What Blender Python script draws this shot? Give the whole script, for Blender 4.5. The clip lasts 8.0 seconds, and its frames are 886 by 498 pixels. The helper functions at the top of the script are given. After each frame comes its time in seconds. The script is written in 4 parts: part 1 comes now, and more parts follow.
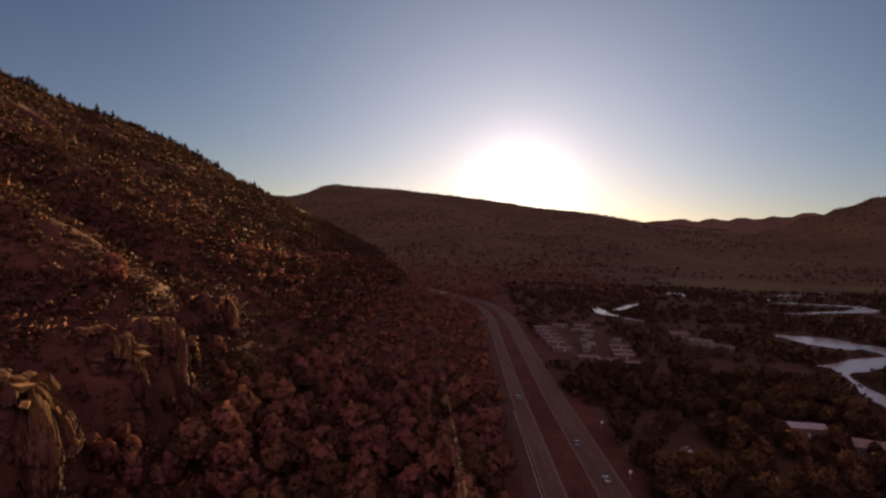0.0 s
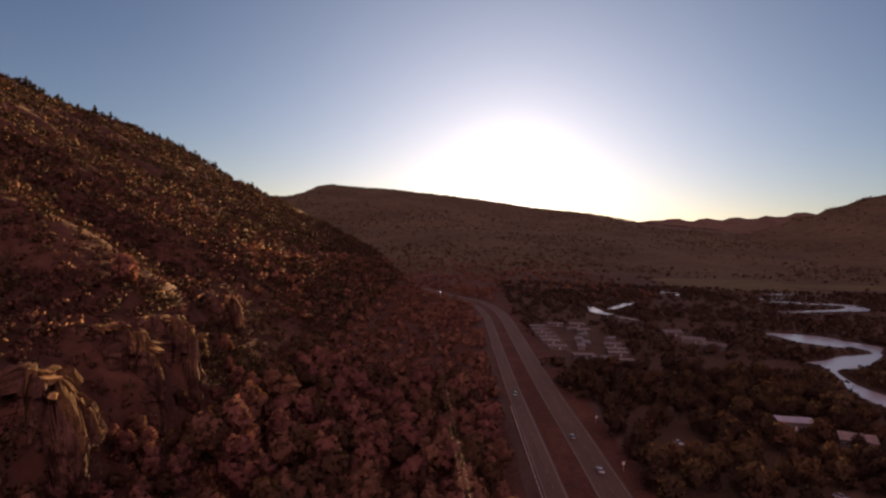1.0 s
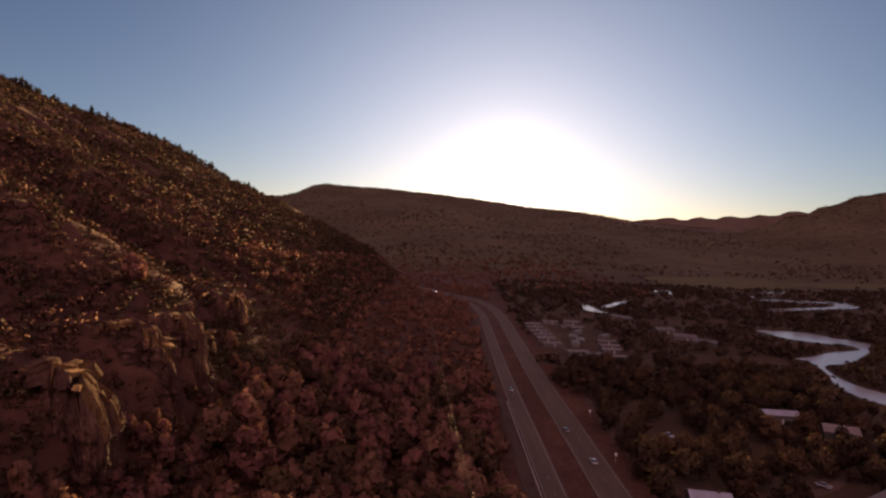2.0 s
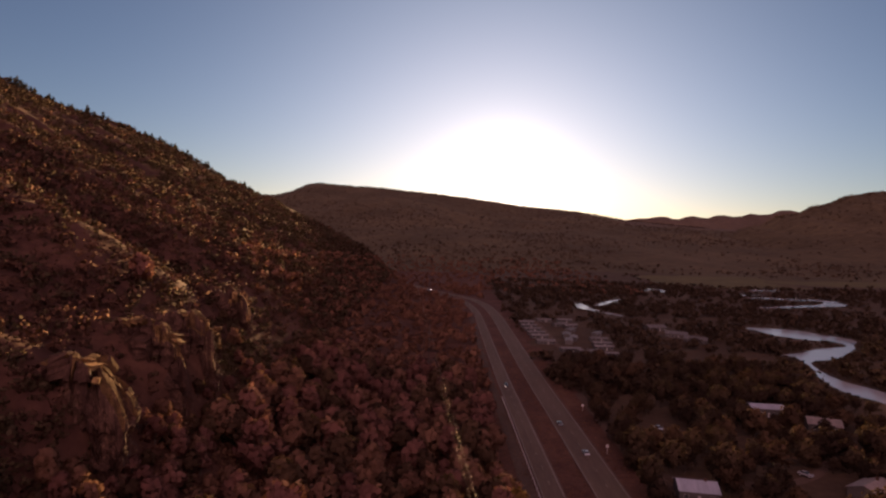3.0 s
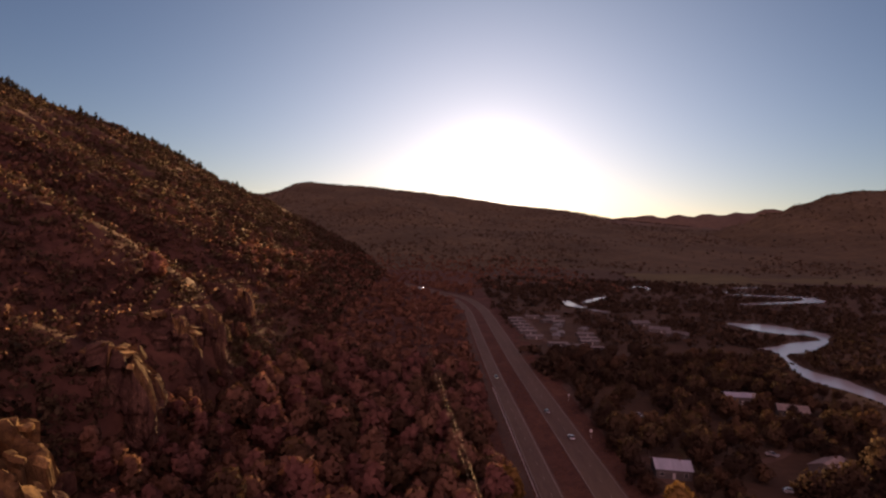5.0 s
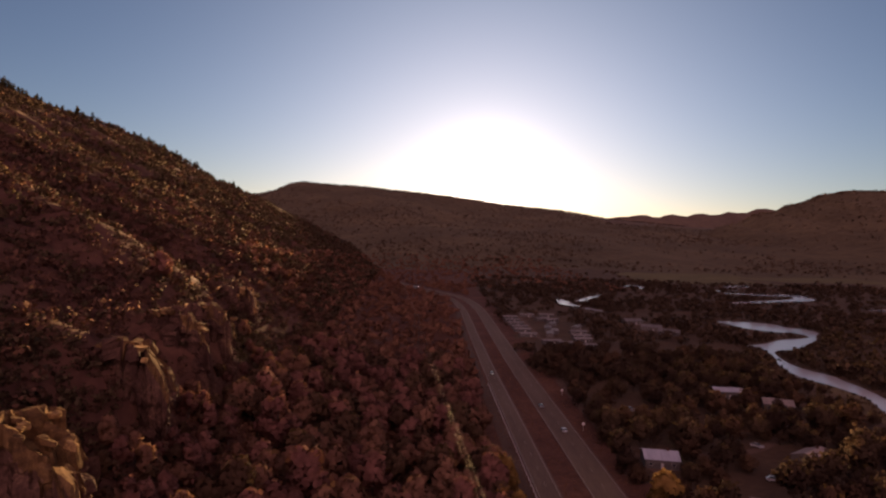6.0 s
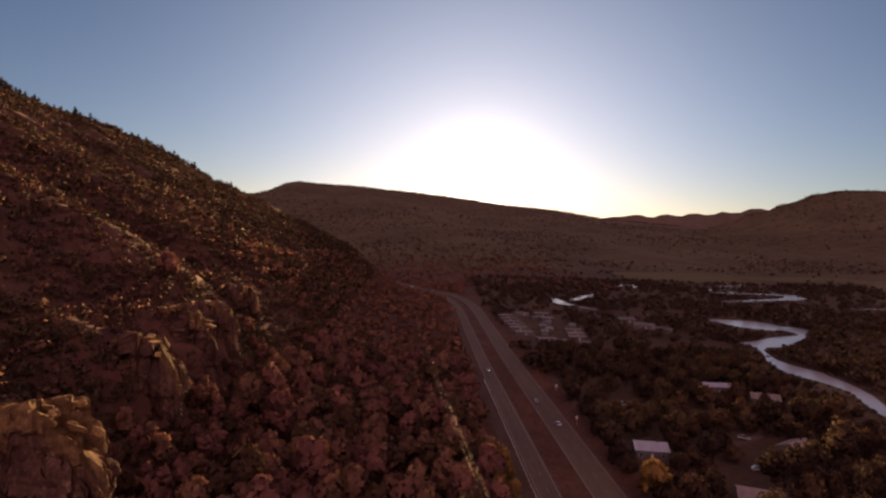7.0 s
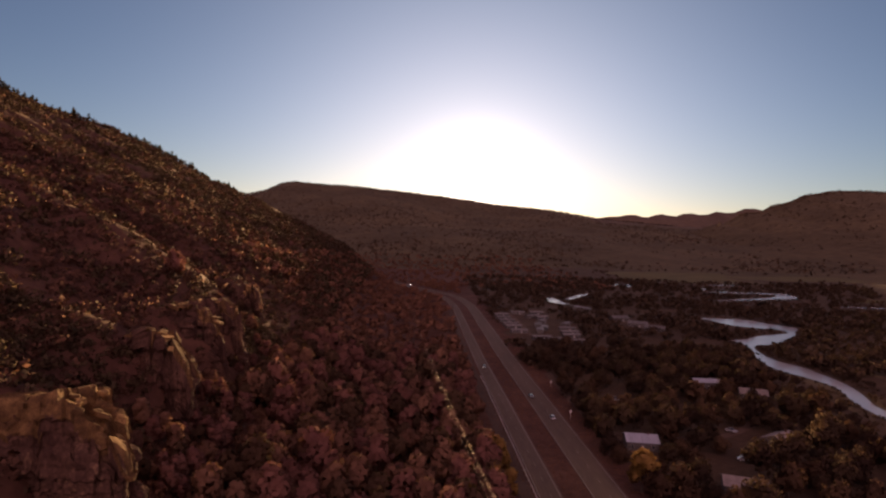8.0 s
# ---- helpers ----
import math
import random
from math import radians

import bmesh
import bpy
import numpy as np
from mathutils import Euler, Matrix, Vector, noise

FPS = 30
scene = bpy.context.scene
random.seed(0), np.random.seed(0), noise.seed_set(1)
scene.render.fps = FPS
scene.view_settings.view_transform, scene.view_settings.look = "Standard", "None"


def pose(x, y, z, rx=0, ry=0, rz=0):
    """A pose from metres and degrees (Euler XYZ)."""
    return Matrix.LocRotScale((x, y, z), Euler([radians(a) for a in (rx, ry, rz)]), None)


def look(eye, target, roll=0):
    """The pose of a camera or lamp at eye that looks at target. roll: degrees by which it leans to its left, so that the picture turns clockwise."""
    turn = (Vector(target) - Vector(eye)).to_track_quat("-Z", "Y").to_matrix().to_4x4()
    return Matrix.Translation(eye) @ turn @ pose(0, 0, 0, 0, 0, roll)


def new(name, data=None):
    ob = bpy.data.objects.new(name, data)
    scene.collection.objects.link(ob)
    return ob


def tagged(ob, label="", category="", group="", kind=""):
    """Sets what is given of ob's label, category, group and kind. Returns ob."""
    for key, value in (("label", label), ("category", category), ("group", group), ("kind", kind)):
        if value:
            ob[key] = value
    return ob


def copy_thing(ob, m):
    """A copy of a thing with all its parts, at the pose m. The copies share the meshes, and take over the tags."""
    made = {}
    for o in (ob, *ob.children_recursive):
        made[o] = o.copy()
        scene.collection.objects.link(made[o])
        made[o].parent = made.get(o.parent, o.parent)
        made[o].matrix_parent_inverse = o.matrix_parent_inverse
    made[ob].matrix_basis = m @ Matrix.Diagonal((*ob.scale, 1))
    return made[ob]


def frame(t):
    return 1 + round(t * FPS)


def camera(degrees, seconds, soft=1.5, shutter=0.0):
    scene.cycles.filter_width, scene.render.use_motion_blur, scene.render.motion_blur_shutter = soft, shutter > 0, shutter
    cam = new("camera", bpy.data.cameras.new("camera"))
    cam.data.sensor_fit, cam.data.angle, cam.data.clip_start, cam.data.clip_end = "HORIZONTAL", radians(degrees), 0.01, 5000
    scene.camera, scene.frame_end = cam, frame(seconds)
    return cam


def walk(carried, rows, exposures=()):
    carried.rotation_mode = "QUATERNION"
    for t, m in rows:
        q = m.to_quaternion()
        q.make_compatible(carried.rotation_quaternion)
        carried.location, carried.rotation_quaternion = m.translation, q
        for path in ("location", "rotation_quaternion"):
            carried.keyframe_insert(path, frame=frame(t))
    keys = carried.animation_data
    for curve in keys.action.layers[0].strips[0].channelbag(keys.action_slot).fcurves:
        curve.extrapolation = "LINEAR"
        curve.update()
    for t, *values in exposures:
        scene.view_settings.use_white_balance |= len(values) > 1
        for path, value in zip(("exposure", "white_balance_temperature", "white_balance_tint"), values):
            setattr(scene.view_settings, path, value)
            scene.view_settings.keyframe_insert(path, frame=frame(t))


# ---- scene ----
cam = camera(74.1, 8.0, soft=2.35)
PATH = [
    (0, look((4.654, 61.048, 75.171), (4.527, 63.044, 75.13), 1.9)),
    (0.5, look((4.128, 57.676, 75.226), (4.008, 59.672, 75.185), 1.87)),
    (1, look((3.598, 54.272, 75.306), (3.487, 56.268, 75.265), 1.84)),
    (1.5, look((3.062, 50.838, 75.39), (2.96, 52.835, 75.348), 1.8)),
    (3, look((1.625, 40.599, 75.694), (1.553, 42.597, 75.648), 1.72)),
    (3.5, look((1.115, 37.05, 75.787), (1.055, 39.048, 75.74), 1.7)),
    (4, look((0.628, 33.404, 75.867), (0.579, 35.402, 75.82), 1.68)),
    (4.5, look((0.204, 29.821, 75.91), (0.163, 31.82, 75.862), 1.66)),
    (6, look((-1.06, 18.952, 75.966), (-1.075, 20.952, 75.916), 1.62)),
    (6.5, look((-1.538, 15.293, 75.963), (-1.543, 17.293, 75.913), 1.61)),
    (7, look((-2.063, 11.582, 75.951), (-2.062, 13.581, 75.901), 1.6)),
    (7.5, look((-2.564, 7.865, 75.941), (-2.555, 9.864, 75.891), 1.6)),
    (8, look((-3.101, 4.105, 75.931), (-3.085, 6.105, 75.881), 1.6)),
]
EXPOSURES = [(0, 1.24, 7000, 29), (0.3, 1.48, 7000, 29), (0.7, 1.62, 7000, 29), (8, 1.62, 7000, 29)]
walk(cam, PATH, EXPOSURES)

# ---- light ----
SUN_AZIMUTH = 3.4      # degrees from +y towards +x
SUN_ELEVATION = 4.4
GLOW_AZIMUTH = 3.7     # the painted glow is centred slightly right of the sun
world = bpy.data.worlds.new("dusk_sky")
scene.world = world
world.use_nodes = True
wn, wl = world.node_tree.nodes, world.node_tree.links
sky = wn.new("ShaderNodeTexSky")
sky.sky_type = "NISHITA"
sky.sun_disc = False
sky.sun_elevation = radians(SUN_ELEVATION)
sky.sun_rotation = radians(SUN_AZIMUTH)
sky.altitude = 1800
sky.air_density = 1.0
sky.dust_density = 1.0
sky.ozone_density = 2.0
# painted sun glow: lobes added to the clear sky for aureole and bloom
SUN_DIR = Vector((math.sin(radians(SUN_AZIMUTH)) * math.cos(radians(SUN_ELEVATION)),
                  math.cos(radians(SUN_AZIMUTH)) * math.cos(radians(SUN_ELEVATION)), math.sin(radians(SUN_ELEVATION))))
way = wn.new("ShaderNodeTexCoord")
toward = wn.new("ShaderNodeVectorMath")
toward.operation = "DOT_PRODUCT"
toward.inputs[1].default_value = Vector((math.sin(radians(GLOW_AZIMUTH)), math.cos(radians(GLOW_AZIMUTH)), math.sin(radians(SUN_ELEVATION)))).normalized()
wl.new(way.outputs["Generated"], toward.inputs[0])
# the clear sky is tinted down; the broad lobe refills it near the sun
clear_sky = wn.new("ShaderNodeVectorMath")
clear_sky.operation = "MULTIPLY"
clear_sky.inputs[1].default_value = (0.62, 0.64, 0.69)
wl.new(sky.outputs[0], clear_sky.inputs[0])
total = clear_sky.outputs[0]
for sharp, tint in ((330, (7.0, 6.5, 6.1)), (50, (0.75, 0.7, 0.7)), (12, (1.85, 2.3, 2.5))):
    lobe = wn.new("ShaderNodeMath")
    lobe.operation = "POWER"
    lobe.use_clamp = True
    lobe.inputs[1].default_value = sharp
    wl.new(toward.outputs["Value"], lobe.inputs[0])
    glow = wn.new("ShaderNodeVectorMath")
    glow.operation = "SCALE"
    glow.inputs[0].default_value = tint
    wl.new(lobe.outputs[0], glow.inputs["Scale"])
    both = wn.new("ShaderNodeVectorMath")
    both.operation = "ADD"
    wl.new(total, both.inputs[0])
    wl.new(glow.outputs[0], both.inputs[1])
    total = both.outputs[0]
# unseen pink fill added to the sky opposite the sun, brightening shaded sides
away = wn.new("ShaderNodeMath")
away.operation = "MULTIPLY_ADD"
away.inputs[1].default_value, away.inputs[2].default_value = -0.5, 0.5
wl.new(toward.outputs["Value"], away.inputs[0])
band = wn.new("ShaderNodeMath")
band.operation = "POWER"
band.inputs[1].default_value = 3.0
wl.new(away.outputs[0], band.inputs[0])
fill_glow = wn.new("ShaderNodeVectorMath")
fill_glow.operation = "SCALE"
fill_glow.inputs[0].default_value = (16.2, 9.3, 9.9)
wl.new(band.outputs[0], fill_glow.inputs["Scale"])
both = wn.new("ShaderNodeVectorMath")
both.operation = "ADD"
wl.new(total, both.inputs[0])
wl.new(fill_glow.outputs[0], both.inputs[1])
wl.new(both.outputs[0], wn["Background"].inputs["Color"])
wn["Background"].inputs["Strength"].default_value = 0.05
lamp = bpy.data.lights.new("sun", "SUN")
lamp.energy, lamp.angle, lamp.color = 6.5, radians(0.5), (1.0, 0.66, 0.3)
sun = new("sun", lamp)
sun.matrix_world = look(SUN_DIR * 900, (0, 0, 0))


# ---- materials ----
def material(name, tones, scale=1.0, rough=0.85, metal=0.0, bump=0.3, island=0.0, obj=0.0, coords="Position", stretch=(1, 1, 1), spec=0.3, through_leaf=0.0):
    """tones: three or more colours, dark to light, mixed by a coarse and a fine noise at real size (scale: metres of the coarse one)."""
    m = bpy.data.materials.new(name)
    m.use_nodes = True
    n, l = m.node_tree.nodes, m.node_tree.links
    b = n["Principled BSDF"]
    if coords == "Position":
        src = n.new("ShaderNodeNewGeometry").outputs["Position"]
    else:
        src = n.new("ShaderNodeTexCoord").outputs["Object"]
    mp = n.new("ShaderNodeMapping")
    mp.inputs["Scale"].default_value = stretch
    l.new(src, mp.inputs[0])
    big, small = n.new("ShaderNodeTexNoise"), n.new("ShaderNodeTexNoise")
    for tex, s, d in ((big, 1 / scale, 5), (small, 9 / scale, 6)):
        tex.inputs["Scale"].default_value, tex.inputs["Detail"].default_value = s, d
        l.new(mp.outputs[0], tex.inputs["Vector"])
    mix = n.new("ShaderNodeMath")
    mix.operation = "MULTIPLY_ADD"
    mix.inputs[1].default_value = 0.45
    l.new(small.outputs["Fac"], mix.inputs[0])
    half = n.new("ShaderNodeMath")
    half.operation = "MULTIPLY"
    half.inputs[1].default_value = 0.55
    l.new(big.outputs["Fac"], half.inputs[0])
    l.new(half.outputs[0], mix.inputs[2])
    fac = mix.outputs[0]
    for weight, socket in ((island, "Random Per Island"), (obj, "Random")):
        if weight:
            node = n.new("ShaderNodeNewGeometry") if socket == "Random Per Island" else n.new("ShaderNodeObjectInfo")
            add = n.new("ShaderNodeMath")
            add.operation = "MULTIPLY_ADD"
            add.inputs[1].default_value = weight
            l.new(node.outputs[socket], add.inputs[0])
            sub = n.new("ShaderNodeMath")
            sub.operation = "SUBTRACT"
            sub.inputs[1].default_value = weight / 2
            l.new(fac, sub.inputs[0])
            l.new(sub.outputs[0], add.inputs[2])
            fac = add.outputs[0]
    ramp = n.new("ShaderNodeValToRGB")
    els = ramp.color_ramp.elements
    while len(els) < len(tones):
        els.new(0.5)
    for i, c in enumerate(tones):
        els[i].position = 0.3 + 0.4 * i / (len(tones) - 1)
        els[i].color = (*c, 1)
    l.new(fac, ramp.inputs[0])
    l.new(ramp.outputs[0], b.inputs["Base Color"])
    b.inputs["Roughness"].default_value, b.inputs["Metallic"].default_value = rough, metal
    b.inputs["Specular IOR Level"].default_value = spec
    if bump:
        bp = n.new("ShaderNodeBump")
        bp.inputs["Strength"].default_value = bump
        bp.inputs["Distance"].default_value = scale * 0.06
        l.new(small.outputs["Fac"], bp.inputs["Height"])
        l.new(bp.outputs[0], b.inputs["Normal"])
    if through_leaf:
        tr = n.new("ShaderNodeBsdfTranslucent")
        l.new(ramp.outputs[0], tr.inputs["Color"])
        ms = n.new("ShaderNodeMixShader")
        ms.inputs[0].default_value = through_leaf
        l.new(b.outputs[0], ms.inputs[1])
        l.new(tr.outputs[0], ms.inputs[2])
        l.new(ms.outputs[0], n["Material Output"].inputs[0])
    return m


M_ground = material("dry_scrub_ground", [(0.036, 0.017, 0.013), (0.056, 0.026, 0.019), (0.08, 0.039, 0.026), (0.108, 0.056, 0.035)], 22, 0.95, bump=0.15, spec=0.05)
M_mountain = material("red_earth_mountain", [(0.045, 0.032, 0.019), (0.06, 0.044, 0.025), (0.08, 0.058, 0.033), (0.108, 0.08, 0.043)], 260, 0.95, bump=0.4, spec=0.05)
M_distant = material("pale_distant_hills", [(0.06, 0.042, 0.03), (0.08, 0.056, 0.04), (0.105, 0.073, 0.05)], 260, 0.95, bump=0.3, spec=0.05)
M_field = material("dry_meadow", [(0.038, 0.024, 0.017), (0.056, 0.036, 0.023), (0.084, 0.054, 0.032)], 25, 0.95, bump=0.2, spec=0.05)
M_pasture = material("pale_olive_pasture", [(0.055, 0.044, 0.022), (0.082, 0.067, 0.031), (0.115, 0.094, 0.043)], 60, 0.95, bump=0.2, spec=0.05)
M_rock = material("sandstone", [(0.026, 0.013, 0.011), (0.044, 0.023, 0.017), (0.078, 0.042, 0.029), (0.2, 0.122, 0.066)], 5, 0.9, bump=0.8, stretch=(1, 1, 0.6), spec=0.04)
# brighter copy of the sandstone with low sunlight painted into its colour
M_rock_sunlit = material("sunlit_gold_sandstone", [(0.05, 0.027, 0.014), (0.13, 0.075, 0.031), (0.31, 0.19, 0.078)], 1.6, 0.9, bump=0.6, obj=0.3, spec=0.03)
M_asphalt = material("worn_asphalt", [(0.06, 0.04, 0.029), (0.078, 0.053, 0.038), (0.1, 0.069, 0.05)], 6, 0.9, bump=0.15, spec=0.12, stretch=(1, 0.12, 1))
M_shoulder = material("gravel_shoulder", [(0.045, 0.029, 0.022), (0.062, 0.041, 0.031), (0.085, 0.058, 0.044)], 5, 0.95, bump=0.3, spec=0.04, stretch=(1, 0.3, 1))
M_paint = material("road_paint", [(0.1, 0.078, 0.062), (0.15, 0.12, 0.096), (0.22, 0.175, 0.14)], 1.5, 0.7, bump=0.1)
M_steel = material("weathered_galvanised_steel", [(0.42, 0.38, 0.34), (0.5, 0.46, 0.42), (0.6, 0.55, 0.5)], 0.8, 0.5, 0.25, bump=0.05)
M_cable = material("weathered_cable", [(0.15, 0.09, 0.05), (0.19, 0.115, 0.066), (0.24, 0.15, 0.088)], 2, 0.6, 0.3, bump=0.05)
M_window = material("dark_window_glass", [(0.015, 0.016, 0.018), (0.02, 0.022, 0.024), (0.03, 0.03, 0.03)], 2, 0.08, bump=0.0, spec=0.5)
M_bark = material("bark", [(0.03, 0.02, 0.015), (0.06, 0.042, 0.03), (0.1, 0.075, 0.055)], 0.5, 0.95, bump=0.6, coords="Object", stretch=(1, 1, 0.3))
LEAF = dict(rough=0.9, spec=0.02, bump=0.0, island=0.1, obj=0.3, coords="Object", through_leaf=0.4)
M_leaf_red = material("russet_leaves", [(0.12, 0.052, 0.043), (0.16, 0.071, 0.056), (0.205, 0.096, 0.071)], 2.5, **LEAF)
M_leaf_gold = material("golden_leaves", [(0.125, 0.062, 0.042), (0.165, 0.084, 0.054), (0.21, 0.11, 0.067)], 2.5, **LEAF)
M_leaf_bright = material("bright_golden_leaves", [(0.14, 0.08, 0.027), (0.21, 0.12, 0.038), (0.28, 0.165, 0.05)], 2.5, **LEAF)
M_leaf_olive = material("olive_leaves", [(0.05, 0.029, 0.019), (0.073, 0.042, 0.026), (0.105, 0.061, 0.035)], 2.5, **LEAF)
M_leaf_cotton = material("cottonwood_leaves", [(0.034, 0.021, 0.016), (0.052, 0.033, 0.022), (0.08, 0.051, 0.03)], 2.5, **LEAF)
M_needle = material("pine_needles", [(0.02, 0.018, 0.01), (0.04, 0.034, 0.018), (0.06, 0.052, 0.026)], 2.5, **LEAF)
STUFF = dict(LEAF, through_leaf=0.04, obj=0.0, coords="Position", island=0.08)
M_scrub = material("scrub_leaves", [(0.055, 0.027, 0.019), (0.082, 0.041, 0.027), (0.115, 0.06, 0.037)], 12, **STUFF)
M_woods = material("valley_woods_leaves", [(0.034, 0.021, 0.014), (0.052, 0.033, 0.021), (0.076, 0.049, 0.03)], 30, **dict(STUFF, through_leaf=0.25))


def water_material():
    m = bpy.data.materials.new("river_water")
    m.use_nodes = True
    n, l = m.node_tree.nodes, m.node_tree.links
    b = n["Principled BSDF"]
    b.inputs["Base Color"].default_value = (0.25, 0.245, 0.24, 1)
    b.inputs["Roughness"].default_value = 0.22
    b.inputs["IOR"].default_value = 1.42
    w = n.new("ShaderNodeTexNoise")
    w.inputs["Scale"].default_value, w.inputs["Detail"].default_value = 0.8, 4
    g = n.new("ShaderNodeNewGeometry")
    l.new(g.outputs["Position"], w.inputs["Vector"])
    bp = n.new("ShaderNodeBump")
    bp.inputs["Strength"].default_value, bp.inputs["Distance"].default_value = 0.06, 0.3
    l.new(w.outputs["Fac"], bp.inputs["Height"])
    l.new(bp.outputs[0], b.inputs["Normal"])
    return m


M_water = water_material()


# ---- building tools ----
def mesh_from(name, verts, faces, mat, smooth=False):
    me = bpy.data.meshes.new(name)
    me.from_pydata([tuple(v) for v in verts], [], [tuple(f) for f in faces])
    me.materials.append(mat)
    if smooth:
        me.polygons.foreach_set("use_smooth", [True] * len(me.polygons))
    me.update()
    return me


def leaf_mesh(name, verts, tris, mat, normals):
    """Many small triangles with the shading normals given at their corners."""
    me = bpy.data.meshes.new(name)
    me.vertices.add(len(verts))
    me.vertices.foreach_set("co", np.ascontiguousarray(verts, np.float32).ravel())
    me.loops.add(3 * len(tris))
    me.loops.foreach_set("vertex_index", np.ascontiguousarray(tris, np.int32).ravel())
    me.polygons.add(len(tris))
    me.polygons.foreach_set("loop_start", np.arange(0, 3 * len(tris), 3, dtype=np.int32))
    me.polygons.foreach_set("use_smooth", np.ones(len(tris), bool))
    me.materials.append(mat)
    me.update(calc_edges=True)
    me.normals_split_custom_set_from_vertices(normals.tolist())
    return me


def part(name, bm, mat, parent=None, label=""):
    me = bpy.data.meshes.new(name)
    bm.to_mesh(me)
    bm.free()
    me.materials.append(mat)
    ob = new(name, me)
    ob.parent = parent
    return tagged(ob, label) if label else ob


def box(bm, x0, x1, y0, y1, z0, z1, bevel=0.0):
    r = bmesh.ops.create_cube(bm, size=1)
    bmesh.ops.scale(bm, vec=(x1 - x0, y1 - y0, z1 - z0), verts=r["verts"])
    bmesh.ops.translate(bm, vec=((x0 + x1) / 2, (y0 + y1) / 2, (z0 + z1) / 2), verts=r["verts"])
    if bevel:
        edges = list({e for v in r["verts"] for e in v.link_edges})
        bmesh.ops.bevel(bm, geom=edges, offset=bevel, segments=1, affect="EDGES")


def boxed(*a):
    bm = bmesh.new()
    box(bm, *a)
    return bm


def smoothstep(a, b, x):
    t = np.clip((x - a) / (b - a), 0, 1)
    return t * t * (3 - 2 * t)


RNG = np.random.default_rng(7)
GRIDS = [RNG.random((64, 64)) for _ in range(8)]


def value_noise(x, y, size, k=0):
    """Smooth repeatable noise, -1 to 1, with lumps of that many metres."""
    g = GRIDS[k % 8]
    u, v = np.asarray(x) / size + 17.3 * k, np.asarray(y) / size + 9.1 * k
    i, j = np.floor(u).astype(int), np.floor(v).astype(int)
    fu, fv = u - i, v - j
    fu, fv = fu * fu * (3 - 2 * fu), fv * fv * (3 - 2 * fv)
    a, b_, c, d = g[i % 64, j % 64], g[(i + 1) % 64, j % 64], g[i % 64, (j + 1) % 64], g[(i + 1) % 64, (j + 1) % 64]
    return 2 * ((a * (1 - fu) + b_ * fu) * (1 - fv) + (c * (1 - fu) + d * fu) * fv) - 1


def fractal(x, y, size, octaves=4, k=0):
    return sum(value_noise(x, y, size / 2 ** o, k + o) / 2 ** o for o in range(octaves))


# ---- ground ----
RIDGE_X = [-3500, -1900, -1233, -1124, -1017, -944, -799, -580, -289, -70, 187, 407, 663, 1031, 1500, 2400, 4500]
RIDGE_Z = [330, 320, 304, 325, 375, 388, 378, 369, 345, 328, 300, 271, 255, 203, 170, 150, 150]
FAR_X = [600, 1138, 1239, 1340, 1502, 1623, 1785, 1907, 2069, 2270, 3200]
FAR_Z = [150, 216, 246, 246, 243, 255, 264, 266, 292, 322, 334]
HILL_X = [900, 1400, 1622, 1738, 1852, 2010, 2141, 2280, 3200, 4500]
HILL_Z = [60, 250, 285, 300, 330, 356, 358, 356, 385, 385]


def foot(y):
    return -22 - 0.055 * np.maximum(0, y - 200) + 0.02 * np.minimum(0, y - 200)


